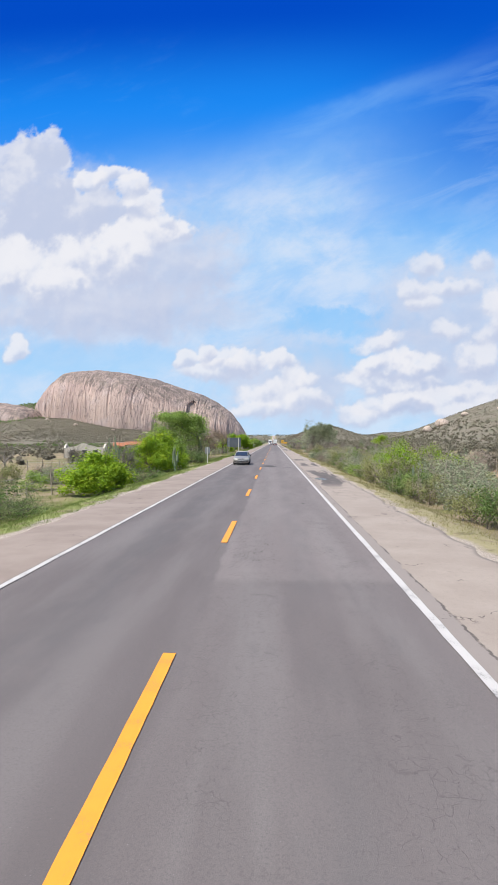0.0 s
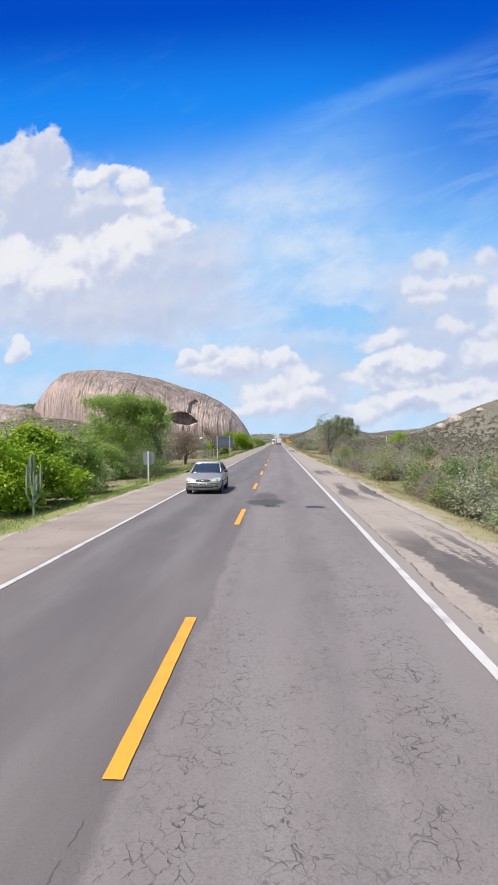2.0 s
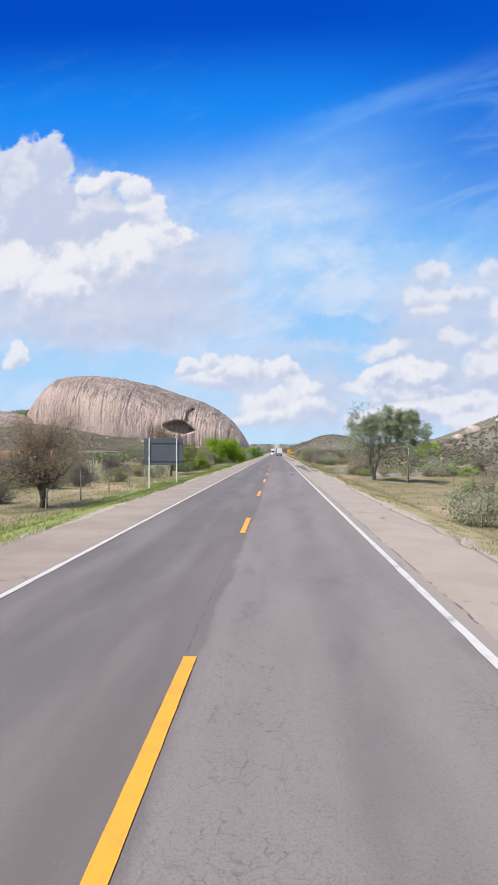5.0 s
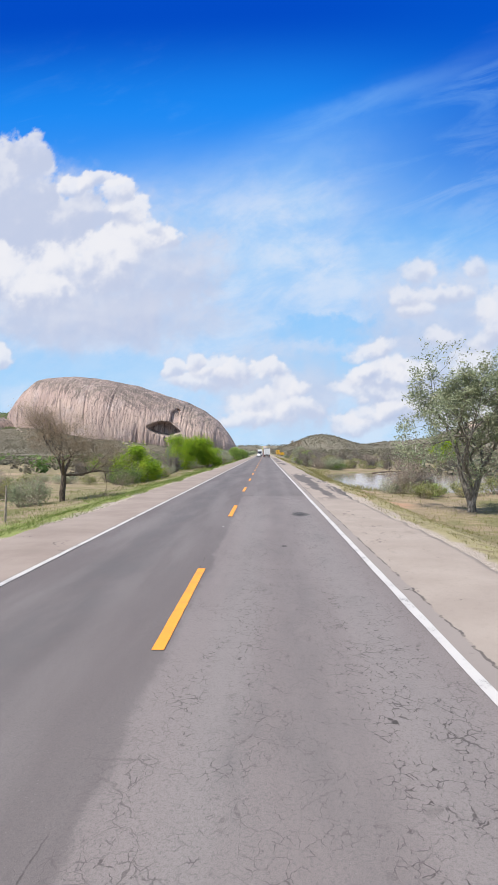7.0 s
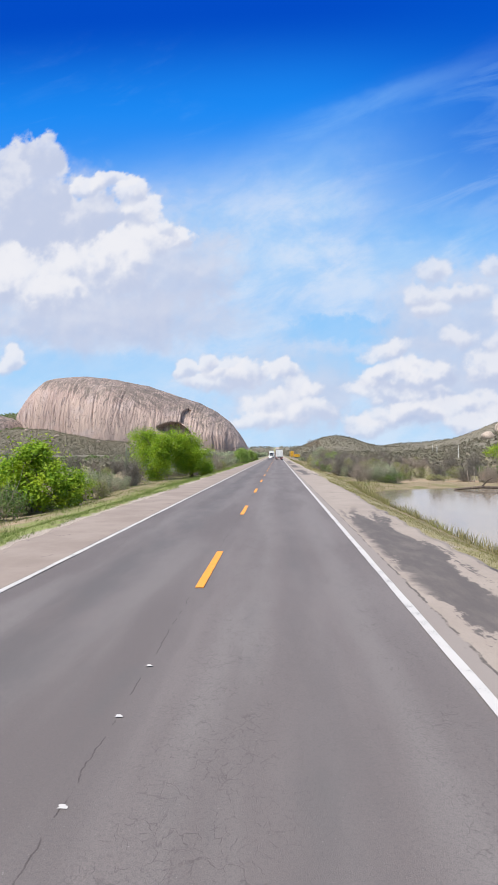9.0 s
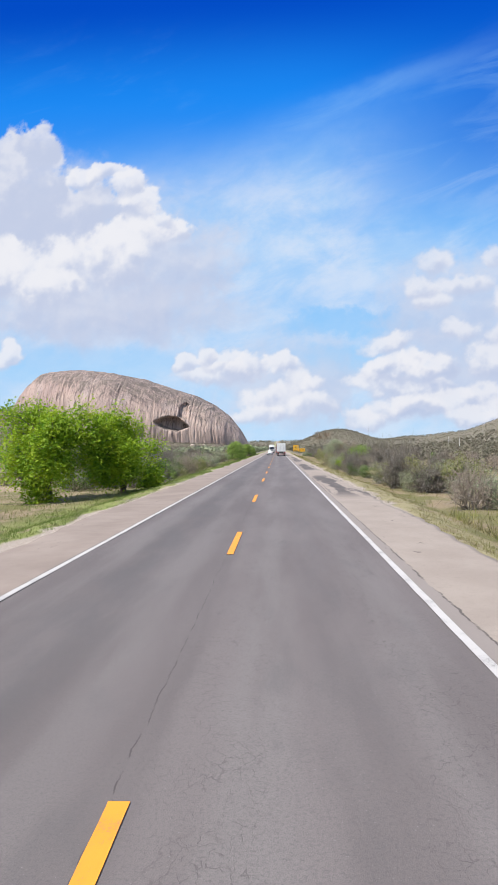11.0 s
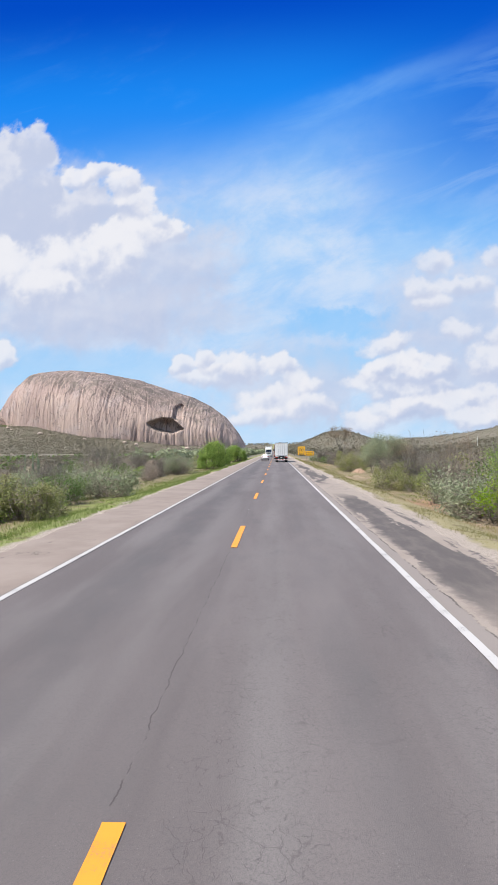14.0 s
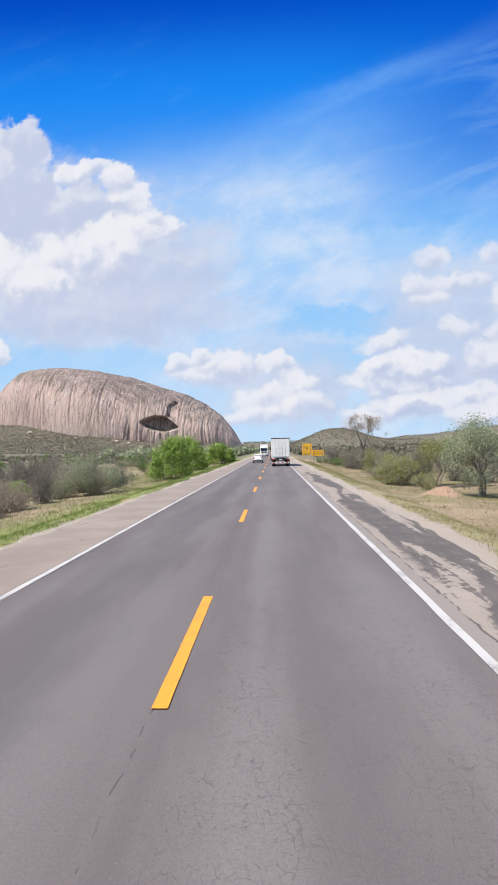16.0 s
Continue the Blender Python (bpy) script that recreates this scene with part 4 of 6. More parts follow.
def tree(name, label, at, height, width, seed, leafmat, barkmat, count, size, clump=0.55, last=4, split=3, spread=0.55, lift=0.55, fork=0.28, radius=0.16, trunks=1, shift=0.0, category="tree", sink=0.1, aspect=0.5, skirt=0.0):
    rng = np.random.RandomState(seed)
    wood, tips = Mesh(), []
    for k in range(trunks):
        lean = rng.normal(size=2) * (0.10 if trunks == 1 else 0.22)
        first = np.array([lean[0], lean[1], 1.0])
        grow(rng, wood, tips, (0.12 * k, 0.08 * k, 0), first / np.linalg.norm(first), height * fork, radius, 0, last, split, spread, lift)
    sx, sz = fit_tips(tips, height * 0.95, width * 0.88, at)
    def shape(p):
        g = np.clip(p[:, 2:3] / (height * fork), 0, 1)
        s = 1 + (np.array([[sx, sx, sz]]) - 1) * g
        s[:, 2] = sz
        q = p * s
        q[:, 0:1] += shift * g ** 2 * p[:, 2:3] * sz / height
        return q
    wood.co = [shape(c) for c in wood.co]
    tips = shape(np.array(tips))
    # keep the crown over its foot
    mid = tips[:, :2].mean(0) - np.array([shift * 0.5, 0])
    def upright(q):
        f = np.clip(q[:, 2:3] / (height * 0.7), 0, 1.3) ** 1.5
        q[:, :2] -= mid[None] * f
        return q
    wood.co = [upright(c) for c in wood.co]
    tips = upright(tips)
    z = float(land(at[0], at[1]))
    root = plant_root(name, label, category)
    root.location = (at[0], at[1], z - sink)
    child("trunk", wood.done("trunk", barkmat, True), root)
    if count:
        crown = Mesh()
        k = rng.randint(0, len(tips), count)
        off = rng.normal(size=(count, 3))
        off *= (clump * 1.75 * rng.rand(count) ** 0.6 / np.linalg.norm(off, axis=1))[:, None] * np.array([1, 1, 0.65])
        p = tips[k] + off
        low = rng.rand(count) < skirt
        p[low, 2] *= 0.42 + 0.58 * rng.rand(low.sum())
        crown.leaves(p, size, rng, aspect=aspect, out=off)
        child("crown", crown.done("crown", leafmat), root)
    return root


def bush_meshes(seed, height, width, leafmat, barkmat, count, size, lumps=16, stems=14, bare=0.0, dense=False):
    """Stems and leaf clumps of one shrub of uneven outline, standing at the origin."""
    rng = np.random.RandomState(seed)
    wood, crown = Mesh(), Mesh()
    c = []
    for _ in range(lumps):
        a, r, h = rng.rand() * 6.28, math.sqrt(rng.rand()), rng.rand()
        top = height * (0.74 + 0.30 * rng.rand()) * (1 - 0.35 * r * r)
        c.append((r * width * 0.40 * math.cos(a), r * width * 0.40 * math.sin(a), top * (0.16 + 0.74 * h ** 0.6)))
    if dense:
        # heaps of leaves over a rounded outline
        c = []
        for _ in range(lumps):
            a, e = rng.rand() * 6.28, math.asin(min(1.0, 1.12 * rng.rand() ** 1.15))
            g = 0.74 + 0.30 * rng.rand()
            c.append((g * width * 0.40 * math.cos(e) * math.cos(a), g * width * 0.40 * math.cos(e) * math.sin(a), height * (0.13 + 0.74 * g * math.sin(e))))
    c = np.array(c)
    for k in range(stems):
        t = c[k % lumps] + rng.normal(size=3) * 0.15
        b = np.array([rng.normal() * 0.12 * width * 0.5, rng.normal() * 0.12 * width * 0.5, -0.1])
        mid = (b + t) / 2 + rng.normal(size=3) * 0.12 * height
        r0 = 0.010 * height + 0.008
        wood.tube([b, mid, t], [r0, r0 * 0.7, r0 * 0.35], 4)
        for _ in range(3 + int(8 * bare)):
            s = mid + (t - mid) * rng.rand() * 1.0
            e = s + rng.normal(size=3) * 0.22 * height + np.array([0, 0, 0.15 * height])
            e[2] = max(e[2], 0.1)
            m2 = (s + e) / 2 + rng.normal(size=3) * 0.04 * height
            wood.tube([s, m2, e], [r0 * 0.45, r0 * 0.3, r0 * 0.12], 3)
    k = rng.randint(0, lumps, count)
    d = rng.normal(size=(count, 3))
    d /= np.linalg.norm(d, axis=1)[:, None]
    rad = width * (0.13 + 0.13 * rng.rand(lumps))[k][:, None] * np.clip(rng.rand(count, 1) ** 0.45 + rng.normal(size=(count, 1)) * 0.10, 0, 1.4)
    if dense:
        rad = width * (0.075 + 0.060 * rng.rand(lumps))[k][:, None] * np.clip(rng.rand(count, 1) ** 0.35, 0, 1)
        inner = rng.rand(count) < 0.15
        rad[inner] *= 2.2
    p = c[k] + d * rad * np.array([[1, 1, 0.8 * height / width + 0.25]])
    p[:, 2] = np.abs(p[:, 2] - 0.03) + 0.03
    crown.leaves(p, size, rng, out=d)
    return wood.done("trunk", barkmat, True), crown.done("crown", leafmat)


def bush(label, at, meshes, turn=0.0, scale=(1, 1, 1), group="", sink=0.08):
    root = plant_root("bush", label, "bush", group)
    root.location = (at[0], at[1], float(land(at[0], at[1])) - sink)
    root.rotation_euler = (0, 0, turn)
    root.scale = scale
    child("trunk", meshes[0], root)
    child("crown", meshes[1], root)
    return root


# single trees and shrubs beside the road
tree("tree", "broad leafy green tree with pale forked limbs", (-11.2, 91), 8.4, 13.0, 5, LEAF_MID, BARK_GREY, 38000, 0.19, clump=0.62, last=4, split=3, fork=0.26, radius=0.24, shift=-4.2, skirt=0.30)
tree("tree", "leafless brown tree with dense twigs", (-13.0, 120), 6.8, 8.2, 11, LEAF_DRY, BARK_BROWN, 16000, 0.08, clump=0.4, last=5, split=4, fork=0.17, radius=0.2, trunks=2, spread=0.7)
tree("tree", "half-bare grey tree with a dark leaning trunk", (-13.8, 165.0), 8.2, 8.6, 17, LEAF_DRY, BARK_BROWN, 20000, 0.085, clump=0.42, last=5, split=4, fork=0.2, radius=0.22, spread=0.7)
tree("tree", "grey-green roadside tree with sparse drooping leaves", (12.3, 154.0), 9.9, 8.4, 27, LEAF_GREY, BARK_GREY, 26000, 0.15, clump=0.24, last=5, split=3, fork=0.15, radius=0.17, trunks=3, spread=0.58, lift=0.55, aspect=0.4, skirt=0.12)
tree("tree", "grey-green tree with sparse leaves beside another", (15.6, 151.2), 9.4, 6.8, 29, LEAF_GREY, BARK_GREY, 24000, 0.16, clump=0.28, last=5, split=3, fork=0.18, radius=0.13, trunks=2, spread=0.65, aspect=0.4)
tree("tree", "dense leafy tree with yellow-green sunlit top", (-10.3, 235.8), 7.0, 7.6, 31, LEAF_BRIGHT, BARK_BROWN, 24000, 0.21, skirt=0.5, clump=0.55, last=3, split=4, fork=0.2, radius=0.14, trunks=2, spread=0.8, lift=0.3)
tree("tree", "dense round-topped leafy green tree", (-14.0, 231.5), 7.2, 7.6, 37, LEAF_BRIGHT, BARK_BROWN, 24000, 0.21, skirt=0.5, clump=0.6, last=3, split=4, fork=0.22, radius=0.16, trunks=2, spread=0.8, lift=0.3)
tree("tree", "bare pale tree with a spreading crown", (15.2, 373), 9.2, 8.6, 41, LEAF_DRY, BARK_GREY, 7000, 0.12, clump=0.3, last=5, split=3, fork=0.28, radius=0.32, spread=0.65)
tree("tree", "small bare reddish tree among shrubs", (12.8, 287), 4.8, 4.2, 43, LEAF_DRY, BARK_GREY, 3500, 0.07, clump=0.25, last=5, split=3, fork=0.22, radius=0.10, trunks=2, spread=0.65)
tree("tree", "small bare tree among dry shrubs", (13.2, 303), 5.4, 4.6, 47, LEAF_DRY, BARK_GREY, 3500, 0.07, clump=0.25, last=5, split=3, fork=0.22, radius=0.11, trunks=2, spread=0.65)
tree("tree", "feathery green tree with thin leaning limbs", (14.2, 322), 5.6, 7.0, 53, LEAF_GREY, BARK_GREY, 18000, 0.10, clump=0.5, last=4, split=3, fork=0.2, radius=0.09, trunks=3, spread=0.6)
tree("tree", "feathery grey-green tree among roadside shrubs", (13.2, 308), 4.8, 6.0, 55, LEAF_GREY, TWIG, 13000, 0.10, clump=0.45, last=4, split=3, fork=0.2, radius=0.08, trunks=3, spread=0.6)
tree("tree", "feathery olive tree among roadside shrubs", (15.5, 336), 5.2, 7.0, 57, LEAF_OLIVE, TWIG, 13000, 0.10, clump=0.45, last=4, split=3, fork=0.2, radius=0.08, trunks=3, spread=0.6)
tree("tree", "feathery green tree among roadside shrubs", (12.6, 276), 3.8, 5.0, 58, LEAF_MID, TWIG, 12000, 0.09, clump=0.42, last=4, split=3, fork=0.2, radius=0.07, trunks=3, spread=0.6)
tree("tree", "yellow-green leafy tree out in the scrub", (58, 302), 7.0, 10.5, 59, LEAF_BRIGHT, BARK_BROWN, 5000, 0.30, clump=0.9, last=3, split=4, fork=0.22, radius=0.16, trunks=2, spread=0.8, lift=0.3)
tree("tree", "leafless grey tree in a dry field", (-24, 52), 4.8, 5.0, 61, LEAF_DRY, BARK_GREY, 700, 0.06, clump=0.25, last=5, split=3, fork=0.2, radius=0.12, spread=0.7)

tree("tree", "dense leafy green tree beside a taller one", (-17.0, 93.5), 6.6, 6.4, 7, LEAF_MID, BARK_GREY, 12000, 0.19, clump=0.5, last=3, split=4, fork=0.34, radius=0.14, trunks=2, spread=0.8, lift=0.3)
SHINY = bush_meshes(101, 3.5, 5.0, LEAF_BRIGHT, BARK_BROWN, 17000, 0.165, 64, dense=True)
SHINY2 = bush_meshes(102, 4.0, 5.4, LEAF_BRIGHT, BARK_BROWN, 18000, 0.165, 70, dense=True)
ROUND = bush_meshes(103, 4.2, 5.6, LEAF_MID, BARK_BROWN, 22000, 0.17, 80, dense=True)
bush("rounded bright yellow-green leafy bush on the verge", (-16.4, 201.0), SHINY, 0.3, (1.55, 1.55, 1.55))
bush("bright green leafy bush beside a dry field", (-10.0, 35.0), SHINY, 2.2, (1.05, 1.05, 0.78))
bush("bright green leafy bush beside the road", (-11.9, 58.5), SHINY2, 0.9, (1.05, 1.05, 0.95))
bush("dense yellow-green leafy bush behind a cactus", (-11.2, 61.8), SHINY2, 2.9, (1.2, 1.2, 1.05))
bush("dense green bush before a larger tree", (-11.6, 68.3), ROUND, 0.2, (0.95, 0.95, 1.0))
bush("green leafy bush half hidden beside a tree", (-13.4, 81.0), ROUND, 1.2, (0.85, 0.85, 0.8))
bush("rounded green leafy bush on the verge", (-10.6, 350.5), ROUND, 2.0, (1.0, 1.0, 1.25))
bush("bright green leafy bush on the verge", (-12.0, 372.0), ROUND, 4.0, (1.2, 1.2, 1.3))
bush("green leafy bush on the far verge", (-10.5, 410.0), ROUND, 5.0, (1.3, 1.3, 1.2))
DARK = bush_meshes(104, 2.3, 4.6, LEAF_DARK, BARK_BROWN, 6000, 0.09, 18, 24, 0.5)
bush("low dark twiggy bush beneath a tree", (-10.2, 83.5), DARK, 0.4, (1.25, 1.25, 1.1))
bush("low dark twiggy bush beneath a tree", (-12.4, 87.0), DARK, 1.9, (1.3, 1.3, 1.2))
bush("low dark twiggy bush beside a cactus", (-9.3, 43.5), DARK, 2.7, (1.0, 1.0, 0.75))
bush("low dark twiggy bush beside the road", (-10.4, 24.0), DARK, 3.4, (0.9, 0.9, 0.6))
WISPY = bush_meshes(105, 3.6, 5.0, LEAF_GREY, TWIG, 13000, 0.09, 26, 36, 0.7)
bush("feathery grey-green shrub on the verge", (-12.6, 328.6), WISPY, 0.5)

# scrub: eight kinds, many plants
KINDS = [
    ("twiggy olive-green scrub bush on dry ground", bush_meshes(111, 2.4, 3.6, LEAF_OLIVE, TWIG, 3400, 0.115, 16, 22, 0.6)),
    ("feathery green scrub bush on dry ground", bush_meshes(112, 2.6, 3.8, LEAF_GREY, TWIG, 3400, 0.115, 17, 20, 0.5)),
    ("dry brown leafless thorn bush", bush_meshes(113, 2.1, 3.2, LEAF_DRY, TWIG, 900, 0.06, 14, 40, 1.0)),
    ("dull green scrub bush with thin twigs", bush_meshes(114, 2.2, 3.5, LEAF_DARK, TWIG, 3000, 0.115, 16, 18, 0.4)),
    ("low olive-green shrub beside the road", bush_meshes(115, 1.3, 2.6, LEAF_OLIVE, TWIG, 2000, 0.10, 14, 14, 0.4)),
    ("grey leafless shrub with thin twigs", bush_meshes(116, 2.8, 3.0, LEAF_DRY, BARK_GREY, 500, 0.06, 14, 44, 1.0)),
    ("low green leafy shrub on dry ground", bush_meshes(117, 1.4, 2.4, LEAF_MID, TWIG, 2000, 0.105, 14, 12, 0.3)),
    ("yellow-green scrub bush with thin twigs", bush_meshes(118, 2.7, 3.4, LEAF_BRIGHT, TWIG, 3000, 0.11, 16, 18, 0.4)),
]


def scatter():
    rng = np.random.RandomState(77)
    zones = [  # side, y from, y to, x from, x to, how many, weights of the eight kinds
        (1, 14, 70, 8.9, 13, 52, (6, 5, 0.6, 3, 4, 0.4, 2, 1)), (1, 14, 110, 13, 34, 46, (5, 4, 2, 3, 2, 1, 2, 1)), (1, 62, 112, 9.2, 13.5, 34, (5, 4, 1.5, 2, 3, 1, 2, 1)),
        (1, 112, 140, 13, 34, 10, (2, 2, 3, 1, 2, 3, 1, 0)), (1, 222, 300, 9.8, 14, 66, (3, 4, 4, 1, 2, 4, 1, 1)), (1, 220, 345, 14, 40, 46, (2, 2, 5, 1, 1, 4, 1, 0)),
        (1, 300, 430, 12.0, 20, 78, (3, 4, 4, 2, 2, 4, 1, 0)), (1, 345, 470, 20, 45, 24, (2, 2, 4, 1, 1, 3, 1, 0)), (1, 224, 244, 12, 46, 26, (3, 3, 2, 2, 3, 1, 2, 0)), (1, 159, 169, 10.5, 30, 22, (1, 3, 1, 1, 5, 1, 5, 0)),
        (-1, 12, 27, 10.5, 16, 14, (4, 2, 3, 2, 3, 2, 1, 0)), (-1, 36, 84, 12, 24, 18, (2, 2, 2, 2, 2, 2, 1, 1)), (-1, 92, 118, 14, 34, 9, (1, 2, 3, 1, 2, 3, 1, 0)),
        (-1, 112, 182, 15, 40, 52, (2, 3, 3, 2, 2, 3, 2, 0)), (-1, 184, 230, 13, 34, 24, (3, 3, 3, 2, 2, 3, 2, 1)), (-1, 242, 300, 10.2, 17, 96, (4, 4, 2, 3, 4, 2, 3, 0)),
        (-1, 242, 345, 17, 42, 44, (2, 2, 4, 2, 2, 4, 1, 0)), (-1, 292, 345, 13.5, 25, 70, (2, 1, 6, 1, 2, 6, 1, 0)), (-1, 346, 470, 12, 40, 48, (3, 3, 2, 3, 2, 2, 2, 1)),
    ]
    first, far = {}, {}
    for side, y0, y1, x0, x1, count, wts in zones:
        wts = np.array(wts, float) / sum(wts)
        for _ in range(count):
            k = rng.choice(8, p=wts)
            x, y = side * (x0 + (x1 - x0) * rng.rand()), y0 + (y1 - y0) * rng.rand()
            s, h, a = 0.7 + 0.6 * rng.rand(), 0.75 + 0.5 * rng.rand(), rng.rand() * 6.28
            if side > 0 and 168 < y < 224 and 8 < x < 54:
                continue
            z = float(land(x, y)) - 0.08
            if abs(x) > 17.5 or y > 380:
                far.setdefault(k, []).append((x, y, z, a, s, s * h))
            elif k not in first:
                first[k] = bush(KINDS[k][0], (x, y), KINDS[k][1], a, (s, s, s * h), "roadside scrub bushes")
            else:
                ob = copy_thing(first[k], Matrix.LocRotScale((x, y, z), Euler((0, 0, a)), None))
                ob.scale = (s, s, s * h)
    for k, places in far.items():
        for me in KINDS[k][1]:
            co = np.empty(len(me.vertices) * 3, np.float32)
            me.vertices.foreach_get("co", co)
            ix = np.empty(len(me.loops), np.int32)
            me.loops.foreach_get("vertex_index", ix)
            co, ix = co.reshape(-1, 3), ix.reshape(-1, 4)
            m = Mesh()
            for x, y, z, a, s, h in places:
                c, d = math.cos(a) * s, math.sin(a) * s
                m.add(np.stack([co[:, 0] * c - co[:, 1] * d + x, co[:, 0] * d + co[:, 1] * c + y, co[:, 2] * h + z], -1), ix)
            tagged(new("thicket", m.done("thicket", me.materials[0])), KINDS[k][0] + " in a far thicket", "scrub", kind="stuff")


scatter()


# ---- cacti ----
CACTUS = plain("cactus_skin", (0.20, 0.26, 0.16), 0.7, 0, 14, 0.6, 0.4)


def cactus(at, height, arms, seed, label, width=1.0):
    """A candelabra cactus: ribbed upright arms that branch low down."""
    rng = np.random.RandomState(seed)
    root = plant_root("cactus", label, "cactus")
    root.location = (at[0], at[1], float(land(at[0], at[1])) - 0.05)
    for k in range(arms):
        m = Mesh()
        a = k * 6.28 / max(arms - 1, 1) + rng.rand()
        r = 0.0 if k == 0 else width * (0.12 + 0.38 * rng.rand())
        low = height * (0.10 + 0.3 * rng.rand()) if k else 0.0
        top = height * (1.0 if k == 0 else 0.62 + 0.36 * rng.rand())
        rad = 0.055 + 0.02 * rng.rand()
        pts = [(0, 0, low)] if k else [(0, 0, -0.05)]
        for f in (0.15, 0.3, 0.5, 0.7, 0.88, 0.97, 1.0):
            o = r * min(1.0, f * 4)
            pts.append((o * math.cos(a) + rng.normal() * 0.012, o * math.sin(a) + rng.normal() * 0.012, low + (top - low) * f))
        p = np.array(pts)
        t = np.arange(12)
        m.tube(p, [rad * 1.15, rad, rad, rad, rad * 0.97, rad * 0.9, rad * 0.6, rad * 0.15], 12)
        ring = m.co[0].reshape(len(p), 12, 3)
        ring[:, ::2] = p[:, None] + (ring[:, ::2] - p[:, None]) * 0.72
        m.co[0] = ring.reshape(-1, 3)
        child("stem", m.done("stem", CACTUS, False), root)


cactus((-12.5, 48.3), 3.7, 9, 1, "tall branching grey-green cactus by a field", 1.5)
cactus((-8.8, 57.0), 2.7, 7, 2, "upright grey-green candelabra cactus on the verge", 0.8)
cactus((-16.6, 226.5), 4.6, 4, 3, "thin tall cactus beside leafy trees", 0.5)
cactus((9.4, 33.5), 1.9, 2, 4, "single grey cactus among shrubs", 0.3)
cactus((11.5, 78.0), 2.2, 6, 5, "pale cactus clump among roadside shrubs", 0.9)
cactus((14.5, 60.0), 2.4, 5, 6, "pale cactus clump in the scrub", 0.9)
cactus((40, 250), 5.0, 9, 7, "large branching cactus beyond the pond", 2.4)
cactus((30, 226), 2.6, 7, 8, "pale cactus on the pond's bank", 1.2)
cactus((-19, 285), 4.2, 8, 9, "branching cactus in dry scrub", 1.8)
cactus((-16, 262), 3.0, 6, 10, "grey cactus in dry scrub", 1.2)
cactus((-22, 302), 3.6, 8, 12, "branching cactus in dry scrub", 1.6)
cactus((-26, 168), 4.4, 7, 13, "tall grey cactus in a dry field", 1.5)


# ---- grass and far scrub ----
def blades(name, label, mat, spots, count, h0, h1, seed, per=4):
    rng = np.random.RandomState(seed)
    xs, ys = spots(rng, count)
    keep = land(xs, ys) > -1.36
    xs, ys = xs[keep], ys[keep]
    n = len(xs)
    bx = np.repeat(xs, per) + rng.normal(size=n * per) * 0.05
    by = np.repeat(ys, per) + rng.normal(size=n * per) * 0.05
    bz = np.repeat(land(xs, ys), per) - 0.02
    h = h0 + (h1 - h0) * rng.rand(n * per) ** 1.5
    a = rng.rand(n * per) * 6.28
    w = h * 0.028 + 0.004
    lean = rng.normal(size=(n * per, 2)) * 0.35 * h[:, None]
    base = np.stack([bx, by, bz], -1)
    s = np.stack([np.cos(a) * w, np.sin(a) * w, np.zeros_like(a)], -1)
    tip = base + np.stack([lean[:, 0], lean[:, 1], h], -1)
    co = np.stack([base - s, base + s, tip], 1).reshape(-1, 3)
    me = mesh_of(name, co, np.arange(len(co)).reshape(-1, 3), False)
    me.materials.append(mat)
    tagged(new(name, me), label, "grass", kind="stuff")


def verge(side, x0, x1, y0=5, y1=420):
    def spots(rng, c):
        y = y0 + (y1 - y0) * rng.rand(c)
        x = x0 + (x1 - x0) * rng.rand(c) ** 1.4 + 0.35 * wave(y * 0, y, 0.5, 61)
        k = wave(x, y, 0.8, 62) + rng.normal(size=c) * 0.5 > -0.35
        return side * x[k], y[k]
    return spots


# dry scrub tones, greyed and paled further in the base colour to imitate haze
HAZED_GREY = foliage("hazed_scrub_grey", (0.25, 0.225, 0.17), (0.17, 0.155, 0.115), (0.25, 0.215, 0.17), 0.9)
HAZED_GREEN = foliage("hazed_scrub_green", (0.25, 0.235, 0.17), (0.165, 0.155, 0.115), (0.25, 0.23, 0.165), 0.9)
TALUS = foliage("talus_scrub", (0.215, 0.195, 0.15), (0.12, 0.112, 0.085), (0.19, 0.185, 0.12), 0.9)
GRASS_GREEN = foliage("grass_green", (0.26, 0.31, 0.09), (0.105, 0.165, 0.035), (0.28, 0.29, 0.11), 0.7)
GRASS_DRY = foliage("grass_dry", (0.36, 0.315, 0.15), (0.20, 0.185, 0.075), (0.30, 0.31, 0.10), 0.8)
blades("verge_grass", "short green grass along the road's verge", GRASS_GREEN, verge(-1, 6.2, 10.5), 85000, 0.04, 0.17, 71)
blades("verge_grass", "short yellowing grass along the road's verge", GRASS_DRY, verge(1, 6.25, 9.5), 60000, 0.03, 0.13, 72)
blades("field_grass", "tufts of dry grass in a field", GRASS_DRY, verge(-1, 9, 34), 30000, 0.05, 0.28, 73)
blades("field_grass", "tufts of dry grass among scrub", GRASS_DRY, verge(1, 9, 34), 30000, 0.05, 0.28, 74)
blades("field_grass", "tufts of green weeds in a field", GRASS_GREEN, verge(-1, 8.5, 22), 22000, 0.06, 0.30, 75)
blades("reeds", "pale dry reeds on the pond's bank", GRASS_DRY, lambda r, c: (9.2 + 3.2 * r.rand(c) ** 2, 172 + 50 * r.rand(c)), 1800, 0.12, 0.6, 76)


